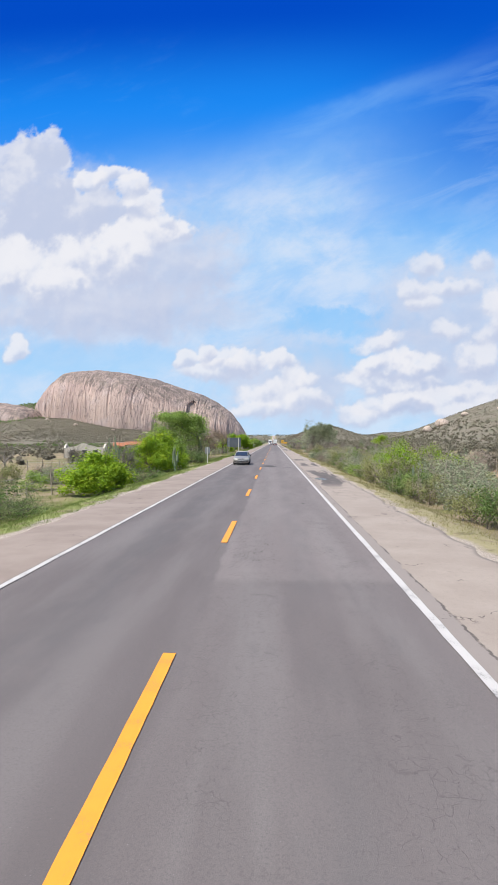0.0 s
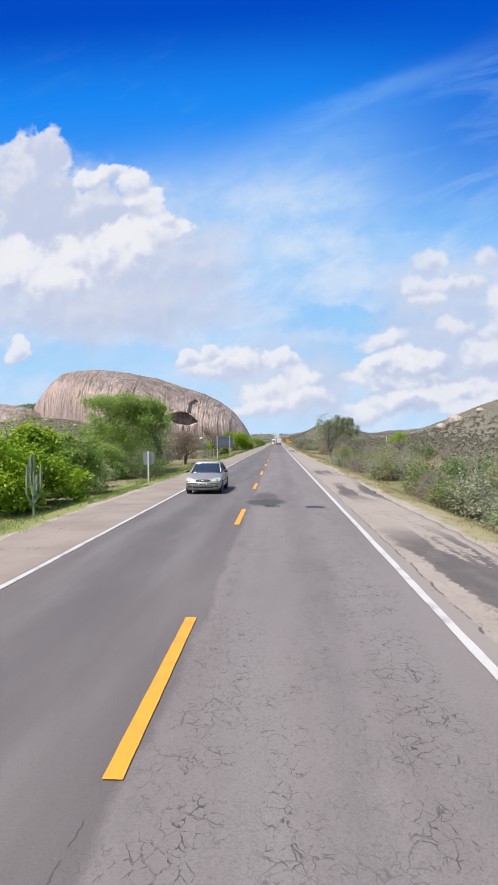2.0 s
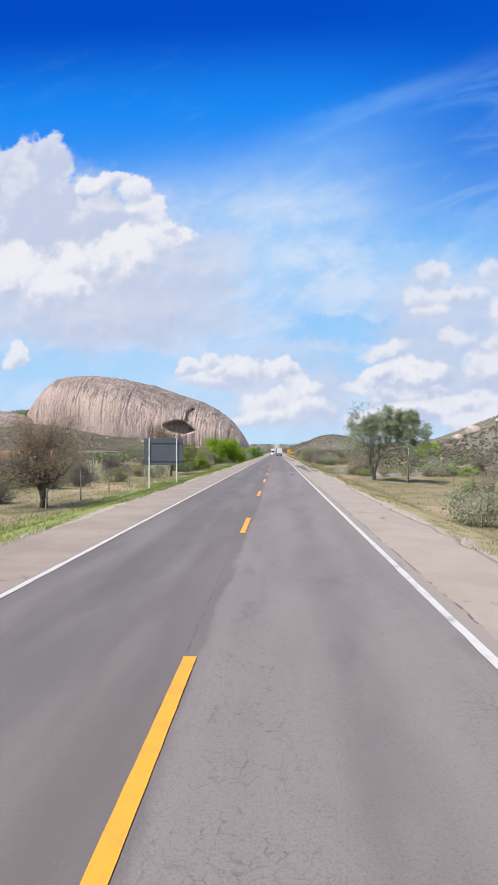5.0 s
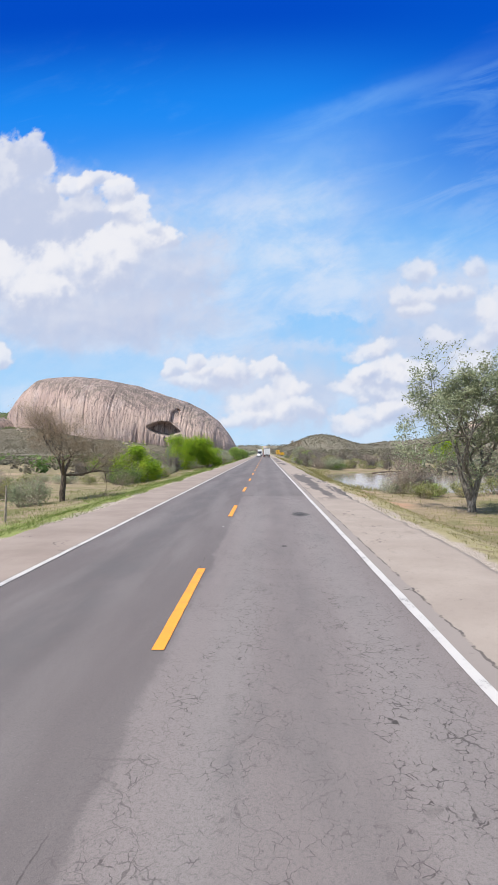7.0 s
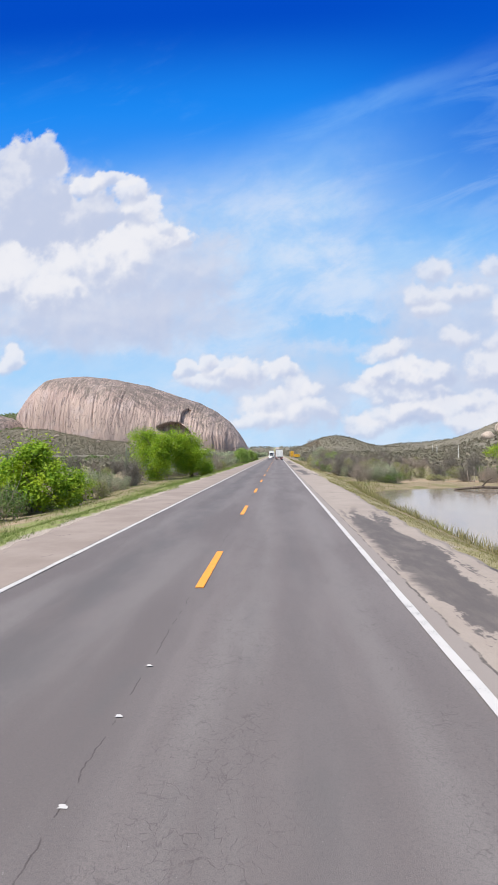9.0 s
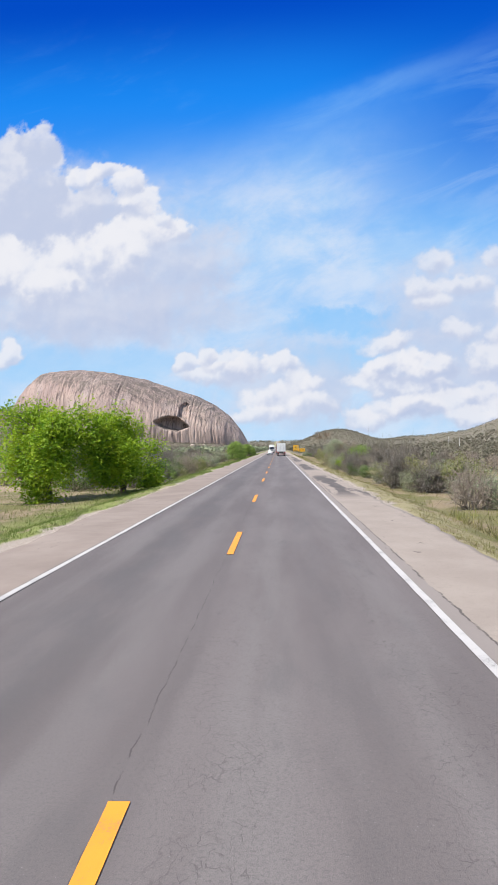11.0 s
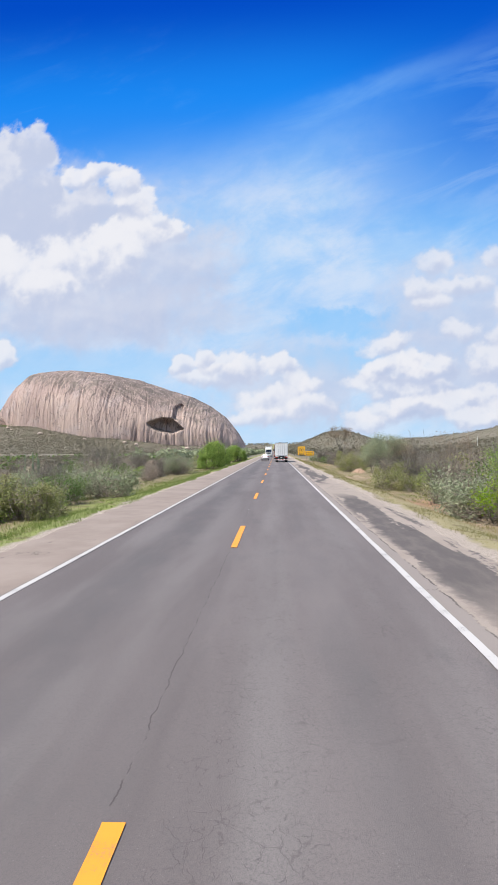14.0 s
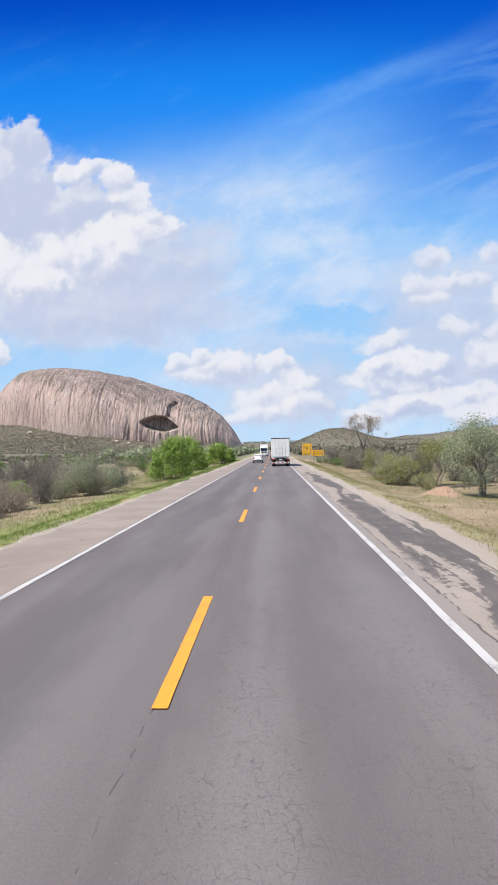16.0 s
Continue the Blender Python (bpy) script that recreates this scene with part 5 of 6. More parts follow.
def far_scrub(name, label, mat, count, size, leafs, seed, area):
    """Clumps of foliage too far off to count."""
    rng = np.random.RandomState(seed)
    x, y = area(rng, count)
    ok = np.abs(x) > 14
    x, y = x[ok], y[ok]
    count = len(x)
    z = land(x, y)
    m = Mesh()
    s = size * (0.5 + 0.9 * rng.rand(count))
    k = np.repeat(np.arange(count), leafs)
    d = rng.normal(size=(len(k), 3))
    d /= np.linalg.norm(d, axis=1)[:, None]
    p = np.stack([x, y, z], -1)[k] + d * s[k][:, None] * np.array([0.55, 0.55, 0.42]) * rng.rand(len(k), 1) ** 0.4
    p[:, 2] += s[k] * 0.38
    m.leaves(p, size * 0.34, rng, aspect=0.7, out=d)
    me = m.done(name, mat)
    tagged(new(name, me), label, "scrub", kind="stuff")


def side_area(side, x0, x1, y0, y1, p=1.0):
    return lambda r, c: (side * (x0 + (x1 - x0) * r.rand(c) ** p), y0 + (y1 - y0) * r.rand(c))


def around(cx, cy, sx, sy):
    return lambda r, c: (cx + sx * r.normal(size=c), cy + sy * r.normal(size=c))


far_scrub("thicket", "grey-green scrub across the plain", HAZED_GREEN, 900, 2.4, 46, 201, side_area(1, 30, 200, 60, 640))
far_scrub("thicket", "dry brown scrub across the plain", HAZED_GREY, 1300, 2.2, 40, 202, side_area(1, 26, 200, 60, 640))
far_scrub("thicket", "dull green scrub across the plain", HAZED_GREEN, 500, 2.4, 46, 203, side_area(1, 30, 130, 60, 700))
far_scrub("thicket", "grey-green scrub across the plain", HAZED_GREEN, 1000, 2.4, 46, 204, side_area(-1, 28, 260, 40, 700))
far_scrub("thicket", "dry brown scrub across the plain", HAZED_GREY, 1400, 2.2, 40, 205, side_area(-1, 40, 260, 60, 700))
far_scrub("thicket", "dull green scrub across the plain", LEAF_DARK, 600, 2.8, 46, 206, side_area(-1, 34, 300, 140, 760))
far_scrub("woodland", "green trees lining the far road", LEAF_GREY, 330, 5.0, 60, 207, side_area(-1, 12, 60, 440, 1100, 1.6))
far_scrub("woodland", "dull green trees lining the far road", HAZED_GREEN, 330, 4.6, 60, 208, side_area(1, 12, 70, 440, 1200, 1.6))
far_scrub("woodland", "grey-green scrub on a hillside", HAZED_GREEN, 4000, 2.2, 9, 209, around(135, 1480, 90, 160))
far_scrub("woodland", "dry grey scrub on a hillside", HAZED_GREY, 7000, 2.4, 9, 210, around(120, 1450, 110, 160))
far_scrub("woodland", "grey-green scrub on a hillside", HAZED_GREEN, 4500, 1.4, 10, 211, around(290, 630, 110, 150))
far_scrub("woodland", "dry grey scrub on a hillside", HAZED_GREY, 9000, 1.3, 9, 212, around(280, 620, 110, 150))
far_scrub("woodland", "grey-green scrub beneath the rock dome", TALUS, 6000, 3.4, 10, 213, around(-480, 1480, 190, 80))
far_scrub("woodland", "dry grey scrub beneath the rock dome", TALUS, 7000, 3.2, 10, 214, around(-460, 1420, 200, 120))
far_scrub("woodland", "dark trees between two rock domes", LEAF_DARK, 900, 6.5, 14, 215, around(-775, 1720, 45, 90))
far_scrub("woodland", "mixed grey scrub over the far plain", HAZED_GREY, 3600, 4.5, 16, 216, lambda r, c: (-700 + 1700 * r.rand(c), 920 + 800 * r.rand(c)))
far_scrub("woodland", "mixed green scrub over the far plain", HAZED_GREEN, 2600, 4.5, 16, 217, lambda r, c: (-700 + 1700 * r.rand(c), 920 + 800 * r.rand(c)))
far_scrub("woodland", "dark line of far trees", HAZED_GREEN, 1500, 9.0, 12, 218, lambda r, c: (-450 + 1100 * r.rand(c), 1750 + 900 * r.rand(c)))


# ---- building bits ----
def part(name, bm, material, parent, label="", smooth=False):
    me = bpy.data.meshes.new(name)
    bm.normal_update()
    bm.to_mesh(me)
    bm.free()
    me.materials.append(material)
    if smooth:
        for p in me.polygons:
            p.use_smooth = True
    return child(name, me, parent, label)


def box(bm, x0, x1, y0, y1, z0, z1, bevel=0.0):
    r = bmesh.ops.create_cube(bm, size=1.0)["verts"]
    for v in r:
        v.co = Vector((x0 + (x1 - x0) * (v.co.x + 0.5), y0 + (y1 - y0) * (v.co.y + 0.5), z0 + (z1 - z0) * (v.co.z + 0.5)))
    if bevel:
        es = list({e for v in r for e in v.link_edges})
        bmesh.ops.bevel(bm, geom=es, offset=bevel, segments=2, affect="EDGES", profile=0.6)
    return bm


def boxed(x0, x1, y0, y1, z0, z1, bevel=0.0):
    return box(bmesh.new(), x0, x1, y0, y1, z0, z1, bevel)


def rod(bm, a, b, r0, r1=None, sides=10):
    a, b = Vector(a), Vector(b)
    m = Matrix.Translation((a + b) / 2) @ (b - a).to_track_quat("Z", "Y").to_matrix().to_4x4()
    bmesh.ops.create_cone(bm, cap_ends=True, segments=sides, radius1=r0, radius2=r0 if r1 is None else r1, depth=(b - a).length, matrix=m)
    return bm


def slab(points, thick, axis):
    """A flat plate of any outline, given some thickness along an axis."""
    bm = bmesh.new()
    f = bm.faces.new([bm.verts.new(p) for p in points])
    ex = bmesh.ops.extrude_face_region(bm, geom=[f])["geom"]
    for v in ex:
        if isinstance(v, bmesh.types.BMVert):
            v.co += Vector(axis) * thick
    bmesh.ops.recalc_face_normals(bm, faces=bm.faces)
    return bm


SILVER = plain("silver_paint", (0.40, 0.385, 0.36), 0.30, 0.6, 40, 0.12)
WHITE_CAR = plain("white_car_paint", (0.80, 0.80, 0.79), 0.35, 0.0, 8, 0.08)
BLACK_PLASTIC = plain("black_plastic", (0.025, 0.025, 0.027), 0.55)
RUBBER = plain("rubber", (0.03, 0.029, 0.028), 0.85)
ALLOY = plain("alloy", (0.55, 0.55, 0.56), 0.4, 0.8)
LAMP_GLASS = plain("lamp_glass", (0.55, 0.54, 0.47), 0.10, 0.3, 30, 0.05)
RED_LAMP = plain("red_lamp", (0.45, 0.02, 0.02), 0.25)
AMBER = plain("amber_lamp", (0.75, 0.30, 0.03), 0.3)
DARK_GLASS = plain("dark_glass", (0.018, 0.032, 0.065), 0.04, 0.0, 6, 0.02)
DARK_GLASS.node_tree.nodes["Principled BSDF"].inputs["Specular IOR Level"].default_value = 0.3
PLATE_GREY = plain("plate_grey", (0.62, 0.62, 0.60), 0.5)
INK = plain("ink", (0.05, 0.05, 0.055), 0.7)
BOX_WHITE = plain("box_white", (0.78, 0.78, 0.77), 0.5, 0, 2.0, 0.14)
BOX_SIDE = plain("box_brown", (0.30, 0.21, 0.16), 0.6, 0, 2.0, 0.2)
STEEL = plain("galvanised_steel", (0.45, 0.46, 0.47), 0.5, 0.7, 20, 0.2)
SIGN_BACK = plain("sign_back", (0.10, 0.115, 0.145), 0.55, 0.3, 10, 0.2)
SIGN_GREY = plain("sign_grey", (0.30, 0.31, 0.32), 0.5, 0.5, 10, 0.2)
SIGN_YELLOW = plain("sign_yellow", (0.85, 0.45, 0.012), 0.5, 0, 10, 0.08)
POST_WHITE = plain("post_white", (0.70, 0.69, 0.64), 0.7, 0, 12, 0.3)
WOOD = bark("weathered_wood", (0.22, 0.18, 0.14), (0.46, 0.40, 0.33))
PLASTER = plain("old_plaster", (0.66, 0.60, 0.52), 0.9, 0, 3, 0.45, 0.3)
PINK_WALL = plain("pink_wall", (0.56, 0.36, 0.28), 0.9, 0, 3, 0.3, 0.3)
ROOF_TILE = plain("roof_tile", (0.42, 0.17, 0.09), 0.85, 0, 6, 0.45, 0.5)
TRIM = plain("dark_trim", (0.03, 0.03, 0.03), 0.45)


# ---- cars ----
def loft(sections, material, parent, name, label=""):
    """A closed skin over cross-sections, each a list of (x, z) for one half, at y."""
    bm = bmesh.new()
    rows = []
    for y, half in sections:
        pts = [(x, z) for x, z in half] + [(-x, z) for x, z in reversed(half)]
        rows.append([bm.verts.new((x, y, z)) for x, z in pts])
    n = len(rows[0])
    for a, b in zip(rows, rows[1:]):
        for i in range(n):
            j = (i + 1) % n
            bm.faces.new((a[i], a[j], b[j], b[i]))
    bm.faces.new(rows[0][::-1])
    bm.faces.new(rows[-1])
    bmesh.ops.recalc_face_normals(bm, faces=bm.faces)
    bmesh.ops.subdivide_edges(bm, edges=bm.edges, cuts=1, smooth=0.25, use_grid_fill=True)
    return part(name, bm, material, parent, label, True)


def lower(y, w, z0, z1, crown=0.04, tuck=0.08):
    """Half of a body's cross-section, from the floor's middle to the top's middle."""
    return y, [(0.0, z0), (w - tuck - 0.06, z0), (w - tuck * 0.4, z0 + 0.10), (w, z0 + 0.28), (w - 0.005, (z0 + z1) / 2 + 0.1), (w - 0.035, z1 - 0.07), (w - 0.12, z1), (w * 0.5, z1 + crown * 0.8), (0.0, z1 + crown)]


def cabin(y, w0, z0, w1, z1):
    """Half of the glasshouse's cross-section."""
    return y, [(0.0, z0), (w0, z0), (w0 * 0.62 + w1 * 0.38, z0 * 0.62 + z1 * 0.38), (w1, z1 - 0.05), (w1 - 0.07, z1), (w1 * 0.5, z1 + 0.025), (0.0, z1 + 0.03)]


def wheel(parent, x, y, r, out):
    bm = bmesh.new()
    rod(bm, (x - 0.1, y, r), (x + 0.1, y, r), r, sides=28)
    bmesh.ops.bevel(bm, geom=[e for e in bm.edges if e.calc_face_angle(0) > 1.0], offset=0.03, segments=2, affect="EDGES")
    w = part("wheel", bm, RUBBER, parent, "black tyre", True)
    bm = bmesh.new()
    rod(bm, (x + out * 0.09, y, r), (x + out * 0.112, y, r), r * 0.64, r * 0.60, 20)
    part("rim", bm, ALLOY, w, "grey wheel cover")
    for k in range(6):
        a = k * math.pi / 3
        bm = bmesh.new()
        rod(bm, (x + out * 0.115, y + 0.2 * r * math.cos(a), r + 0.2 * r * math.sin(a)), (x + out * 0.115, y + 0.55 * r * math.cos(a), r + 0.55 * r * math.sin(a)), 0.018, 0.026, 6)
        part("spoke", bm, TRIM, w)


def sedan(at, label):
    """A saloon whose front points to -y."""
    root = plant_root("car", label, "car")
    root.location = at
    body = loft([lower(0.02, 0.60, 0.30, 0.58, 0.02), lower(0.10, 0.76, 0.22, 0.66), lower(0.28, 0.83, 0.20, 0.74), lower(0.60, 0.85, 0.19, 0.81), lower(1.05, 0.855, 0.19, 0.90), lower(1.30, 0.855, 0.19, 0.94, 0.03),
                 lower(2.1, 0.855, 0.19, 0.95, 0.02), lower(3.0, 0.855, 0.19, 0.97, 0.02), lower(3.6, 0.85, 0.20, 0.99, 0.03), lower(4.1, 0.81, 0.24, 0.98, 0.03), lower(4.30, 0.72, 0.30, 0.90, 0.02), lower(4.37, 0.60, 0.36, 0.80, 0.02)], SILVER, root, "body", "silver painted car body")
    loft([cabin(1.22, 0.72, 0.93, 0.68, 0.965), cabin(1.60, 0.735, 0.93, 0.63, 1.21), cabin(1.95, 0.74, 0.93, 0.59, 1.385), cabin(2.3, 0.74, 0.93, 0.585, 1.42), cabin(2.9, 0.74, 0.93, 0.585, 1.41), cabin(3.3, 0.735, 0.93, 0.59, 1.31), cabin(3.75, 0.72, 0.93, 0.65, 1.01)], DARK_GLASS, root, "glasshouse", "dark tinted window glass")
    loft([(y, [(0.0, z - 0.03), (w - 0.02, z - 0.03), (w, z - 0.01), (w - 0.05, z + 0.025), (w * 0.5, z + 0.04), (0.0, z + 0.045)]) for y, w, z in ((1.86, 0.60, 1.375), (2.0, 0.615, 1.415), (2.35, 0.62, 1.43), (2.9, 0.615, 1.42), (3.2, 0.60, 1.375), (3.3, 0.58, 1.34))], SILVER, root, "roof", "silver roof panel")
    for s in (1, -1):
        for name, a0, b0, r in (("windscreen_pillar", (0.735, 1.22, 0.955), (0.60, 1.92, 1.39), 0.036), ("door_pillar", (0.752, 2.41, 0.95), (0.615, 2.41, 1.40), 0.030), ("rear_pillar", (0.735, 3.70, 0.98), (0.60, 3.20, 1.36), 0.060), ("window_rail", (0.745, 1.3, 0.955), (0.745, 3.65, 0.985), 0.024)):
            part(name, rod(bmesh.new(), (s * a0[0], a0[1], a0[2]), (s * b0[0], b0[1], b0[2]), r, sides=10), SILVER, root, smooth=True)
    for s in (1, -1):
        bm = boxed(s * 0.86 if s > 0 else -1.02, 1.02 if s > 0 else -0.86, 1.58, 1.70, 0.95, 1.06, 0.03)
        part("mirror", bm, BLACK_PLASTIC, root, "black door mirror", True)
        # headlamp: a swept wedge wrapped round the corner
        lamp = part("headlight", slab([(s * 0.40, 0.085, 0.625), (s * 0.62, 0.065, 0.585), (s * 0.785, 0.16, 0.61), (s * 0.825, 0.36, 0.725), (s * 0.70, 0.33, 0.765), (s * 0.52, 0.18, 0.725)], 0.035, (0, -0.75, 0.62)), LAMP_GLASS, root, "clear swept headlight")
        part("bulb", boxed(s * 0.585 - 0.05, s * 0.585 + 0.05, 0.10, 0.16, 0.63, 0.70, 0.02), ALLOY, lamp)
        part("fog_lamp", boxed(s * 0.60 - 0.11, s * 0.60 + 0.11, 0.0, 0.12, 0.335, 0.41, 0.02), BLACK_PLASTIC, root, "black fog lamp recess")
        part("bumper_strip", boxed(min(s * 0.30, s * 0.74), max(s * 0.30, s * 0.74), -0.005, 0.12, 0.515, 0.535, 0.006), TRIM, root, "dark bumper strip")
        part("tail_light", boxed(min(s * 0.55, s * 0.76), max(s * 0.55, s * 0.76), 4.25, 4.345, 0.72, 0.90, 0.02), RED_LAMP, root, "red tail light")
        part("door_seam", boxed(s * 0.8535 - 0.004, s * 0.8535 + 0.004, 2.40, 2.41, 0.36, 0.93), TRIM, root)
        part("door_handle", boxed(min(s * 0.85, s * 0.875), max(s * 0.85, s * 0.875), 2.18, 2.34, 0.84, 0.865, 0.006), SILVER, root)
        part("side_strip", boxed(min(s * 0.85, s * 0.868), max(s * 0.85, s * 0.868), 1.1, 3.3, 0.55, 0.60, 0.006), TRIM, root, "dark rubbing strip")
        for y in (0.78, 3.42):
            # solid black disc: the arch's inner shade put in as colour
            bm = bmesh.new()
            rod(bm, (s * 0.70, y, 0.31), (s * 0.860, y, 0.30), 0.335, sides=28)
            part("arch_shade", bm, TRIM, root, "black disc in place of a shaded arch hollow")
            wheel(root, s * 0.745, y, 0.30, s)
    grille = part("grille", slab([(-0.30, 0.045, 0.605), (0.30, 0.045, 0.605), (0.36, 0.075, 0.67), (0.22, 0.085, 0.70), (-0.22, 0.085, 0.70), (-0.36, 0.075, 0.67)], 0.04, (0, -1, 0)), BLACK_PLASTIC, root, "black mesh grille")
    for k in range(7):
        x = -0.27 + 0.09 * k
        part("grille_bar", rod(bmesh.new(), (x, 0.0, 0.615), (x + 0.03, 0.03, 0.69), 0.005, sides=5), ALLOY, grille)
    bm = bmesh.new()
    bmesh.ops.create_uvsphere(bm, u_segments=14, v_segments=8, radius=1.0, matrix=Matrix.Translation((0, 0.0, 0.652)) @ Matrix.Diagonal((0.06, 0.015, 0.028, 1)))
    part("emblem", bm, ALLOY, grille, "small oval emblem", True)
    part("air_intake", boxed(-0.46, 0.46, -0.015, 0.1, 0.30, 0.42, 0.02), BLACK_PLASTIC, root, "black lower air intake")
    part("intake_bar", boxed(-0.42, 0.42, -0.022, 0.03, 0.35, 0.37, 0.004), SILVER, root)
    plate = part("number_plate", boxed(-0.20, 0.20, -0.035, 0.03, 0.425, 0.555, 0.004), PLATE_GREY, root, "grey number plate")
    for k in range(7):
        part("bar", boxed(-0.165 + 0.048 * k, -0.165 + 0.048 * k + 0.026, -0.040, -0.034, 0.445, 0.515), INK, plate)
    for s in (0, 1):
        part("wiper", rod(bmesh.new(), (-0.50 + 0.62 * s, 1.235, 0.985), (0.05 + 0.55 * s, 1.275, 1.035), 0.011, sides=6), TRIM, root, "black wiper")
    part("floor_pan", boxed(-0.70, 0.70, 0.4, 4.0, 0.15, 0.26), TRIM, root)
    return root


sedan((-2.27, 60.4, 0.0), "silver four-door saloon car on the oncoming lane")


def hatchback(at, label):
    """A small hatchback whose tail points to -y."""
    root = plant_root("car", label, "car")
    root.location = at
    loft([lower(0.03, 0.66, 0.34, 0.84, 0.01), lower(0.14, 0.79, 0.26, 0.94), lower(0.5, 0.83, 0.2, 0.96), lower(1.6, 0.84, 0.19, 0.95), lower(2.5, 0.84, 0.19, 0.93), lower(3.1, 0.83, 0.2, 0.88), lower(3.6, 0.78, 0.22, 0.76), lower(3.8, 0.62, 0.3, 0.62)], WHITE_CAR, root, "body", "white painted body")
    loft([cabin(0.12, 0.74, 0.92, 0.68, 1.02), cabin(0.35, 0.75, 0.92, 0.60, 1.38), cabin(0.7, 0.75, 0.92, 0.585, 1.46), cabin(1.6, 0.75, 0.92, 0.585, 1.47), cabin(2.2, 0.74, 0.92, 0.62, 1.25), cabin(2.7, 0.73, 0.92, 0.68, 0.98)], WHITE_CAR, root, "roof", "white roof")
    part("rear_window", slab([(-0.60, 0.14, 1.03), (0.60, 0.14, 1.03), (0.52, 0.315, 1.36), (-0.52, 0.315, 1.36)], 0.02, (0, -0.9, 0.4)), DARK_GLASS, root, "dark rear window")
    for s in (1, -1):
        part("tail_light", boxed(min(s * 0.56, s * 0.78), max(s * 0.56, s * 0.78), 0.02, 0.16, 0.78, 0.98, 0.03), RED_LAMP, root, "red tail light")
        part("side_window", slab([(s * 0.755, 0.5, 0.97), (s * 0.75, 2.3, 0.97), (s * 0.66, 1.95, 1.3), (s * 0.64, 0.6, 1.36)], 0.012, (s, 0, 0.28)), DARK_GLASS, root)
        part("mirror", boxed(s * 0.94 - 0.07, s * 0.94 + 0.07, 2.2, 2.3, 0.94, 1.05, 0.02), WHITE_CAR, root, smooth=True)
        for y in (0.66, 3.08):
            wheel(root, s * 0.765, y, 0.30, s)
    part("bumper", boxed(-0.80, 0.80, -0.02, 0.12, 0.34, 0.50, 0.03), TRIM, root, "dark rear bumper")
    plate = part("number_plate", boxed(-0.2, 0.2, -0.03, 0.0, 0.56, 0.68), PLATE_GREY, root)
    part("bar", boxed(-0.15, 0.15, -0.036, -0.029, 0.59, 0.65), INK, plate)


hatchback((-1.55, 384, 0.0), "small white hatchback overtaking on the road")


# ---- lorries ----
def lorry_wheels(root, ys, r=0.5):
    for y in ys:
        for s in (1, -1):
            bm = bmesh.new()
            rod(bm, (s * 0.72, y, r), (s * 1.22, y, r), r, sides=24)
            w = part("wheel", bm, RUBBER, root, "black lorry tyres", True)
            bm = bmesh.new()
            rod(bm, (s * 1.20, y, r), (s * 1.23, y, r), r * 0.5, sides=16)
            part("rim", bm, STEEL, w)


def box_lorry(at, label, skin, length=9.0):
    """A box lorry seen from behind; its tail is at y = 0."""
    root = plant_root("lorry", label, "lorry")
    root.location = at
    part("cargo_box", boxed(-1.28, 1.28, 0.06, length, 1.28, 3.90, 0.03), skin, root, "pale cargo box")
    for s in (1, -1):
        d = part("rear_door", boxed(min(s * 0.012, s * 1.20), max(s * 0.012, s * 1.20), 0.0, 0.06, 1.36, 3.80, 0.012), skin, root, "pale rear door")
        for x in (0.22, 0.62):
            part("lock_rod", rod(bmesh.new(), (s * x, -0.03, 1.36), (s * x, -0.03, 3.80), 0.018, sides=8), STEEL, d, "steel lock rod")
        for z in (1.6, 2.2, 2.9, 3.6):
            part("hinge", boxed(min(s * 1.10, s * 1.25), max(s * 1.10, s * 1.25), -0.03, 0.02, z, z + 0.06), STEEL, d)
        for z in (1.9, 2.5, 3.1):
            part("door_rib", boxed(min(s * 0.05, s * 1.17), max(s * 0.05, s * 1.17), -0.006, 0.01, z, z + 0.012), STEEL, d)
        part("tail_light", boxed(s * 1.0 - 0.2, s * 1.0 + 0.2, 0.02, 0.12, 0.92, 1.06, 0.01), RED_LAMP, root, "red tail light")
        part("mudflap", boxed(s * 0.95 - 0.28, s * 0.95 + 0.28, 0.55, 0.57, 0.22, 0.95), RUBBER, root, "black mudflap")
        part("side_rail", boxed(s * 1.2 - 0.04, s * 1.2 + 0.04, 3.0, 6.6, 0.55, 0.9, 0.02), STEEL, root)
        part("mirror", boxed(s * 1.42 - 0.1, s * 1.42 + 0.1, length + 1.0, length + 1.1, 2.2, 2.75, 0.03), BLACK_PLASTIC, root)
    part("frame", boxed(-1.28, 1.28, -0.012, 0.08, 1.22, 1.36, 0.01), STEEL, root, "grey rear frame")
    part("top_rail", boxed(-1.28, 1.28, -0.012, 0.08, 3.80, 3.91, 0.01), TRIM, root, "dark top rail")
    part("chassis", boxed(-0.55, 0.55, 0.1, length, 0.75, 1.26), TRIM, root, "dark chassis")
    bum = part("bumper", boxed(-1.18, 1.18, -0.02, 0.10, 0.42, 0.60, 0.02), PLATE_GREY, root, "pale underrun bumper")
    for k in range(4):
        part("stripe", boxed(-1.05 + 0.6 * k, -0.80 + 0.6 * k, -0.026, -0.018, 0.44, 0.58), RED_LAMP, bum, "red reflective stripe")
    part("number_plate", boxed(-0.2, 0.2, 0.02, 0.06, 0.86, 0.99), PLATE_GREY, root)
    lorry_wheels(root, (1.3, 2.5, length + 0.6))
    part("cab", boxed(-1.2, 1.2, length + 0.3, length + 2.2, 0.6, 2.9, 0.1), skin, root)
    return root


box_lorry((2.15, 363, 0.0), "white box lorry with closed rear doors", BOX_WHITE)
box_lorry((1.75, 402, 0.0), "brown box lorry ahead of a white one", BOX_SIDE)


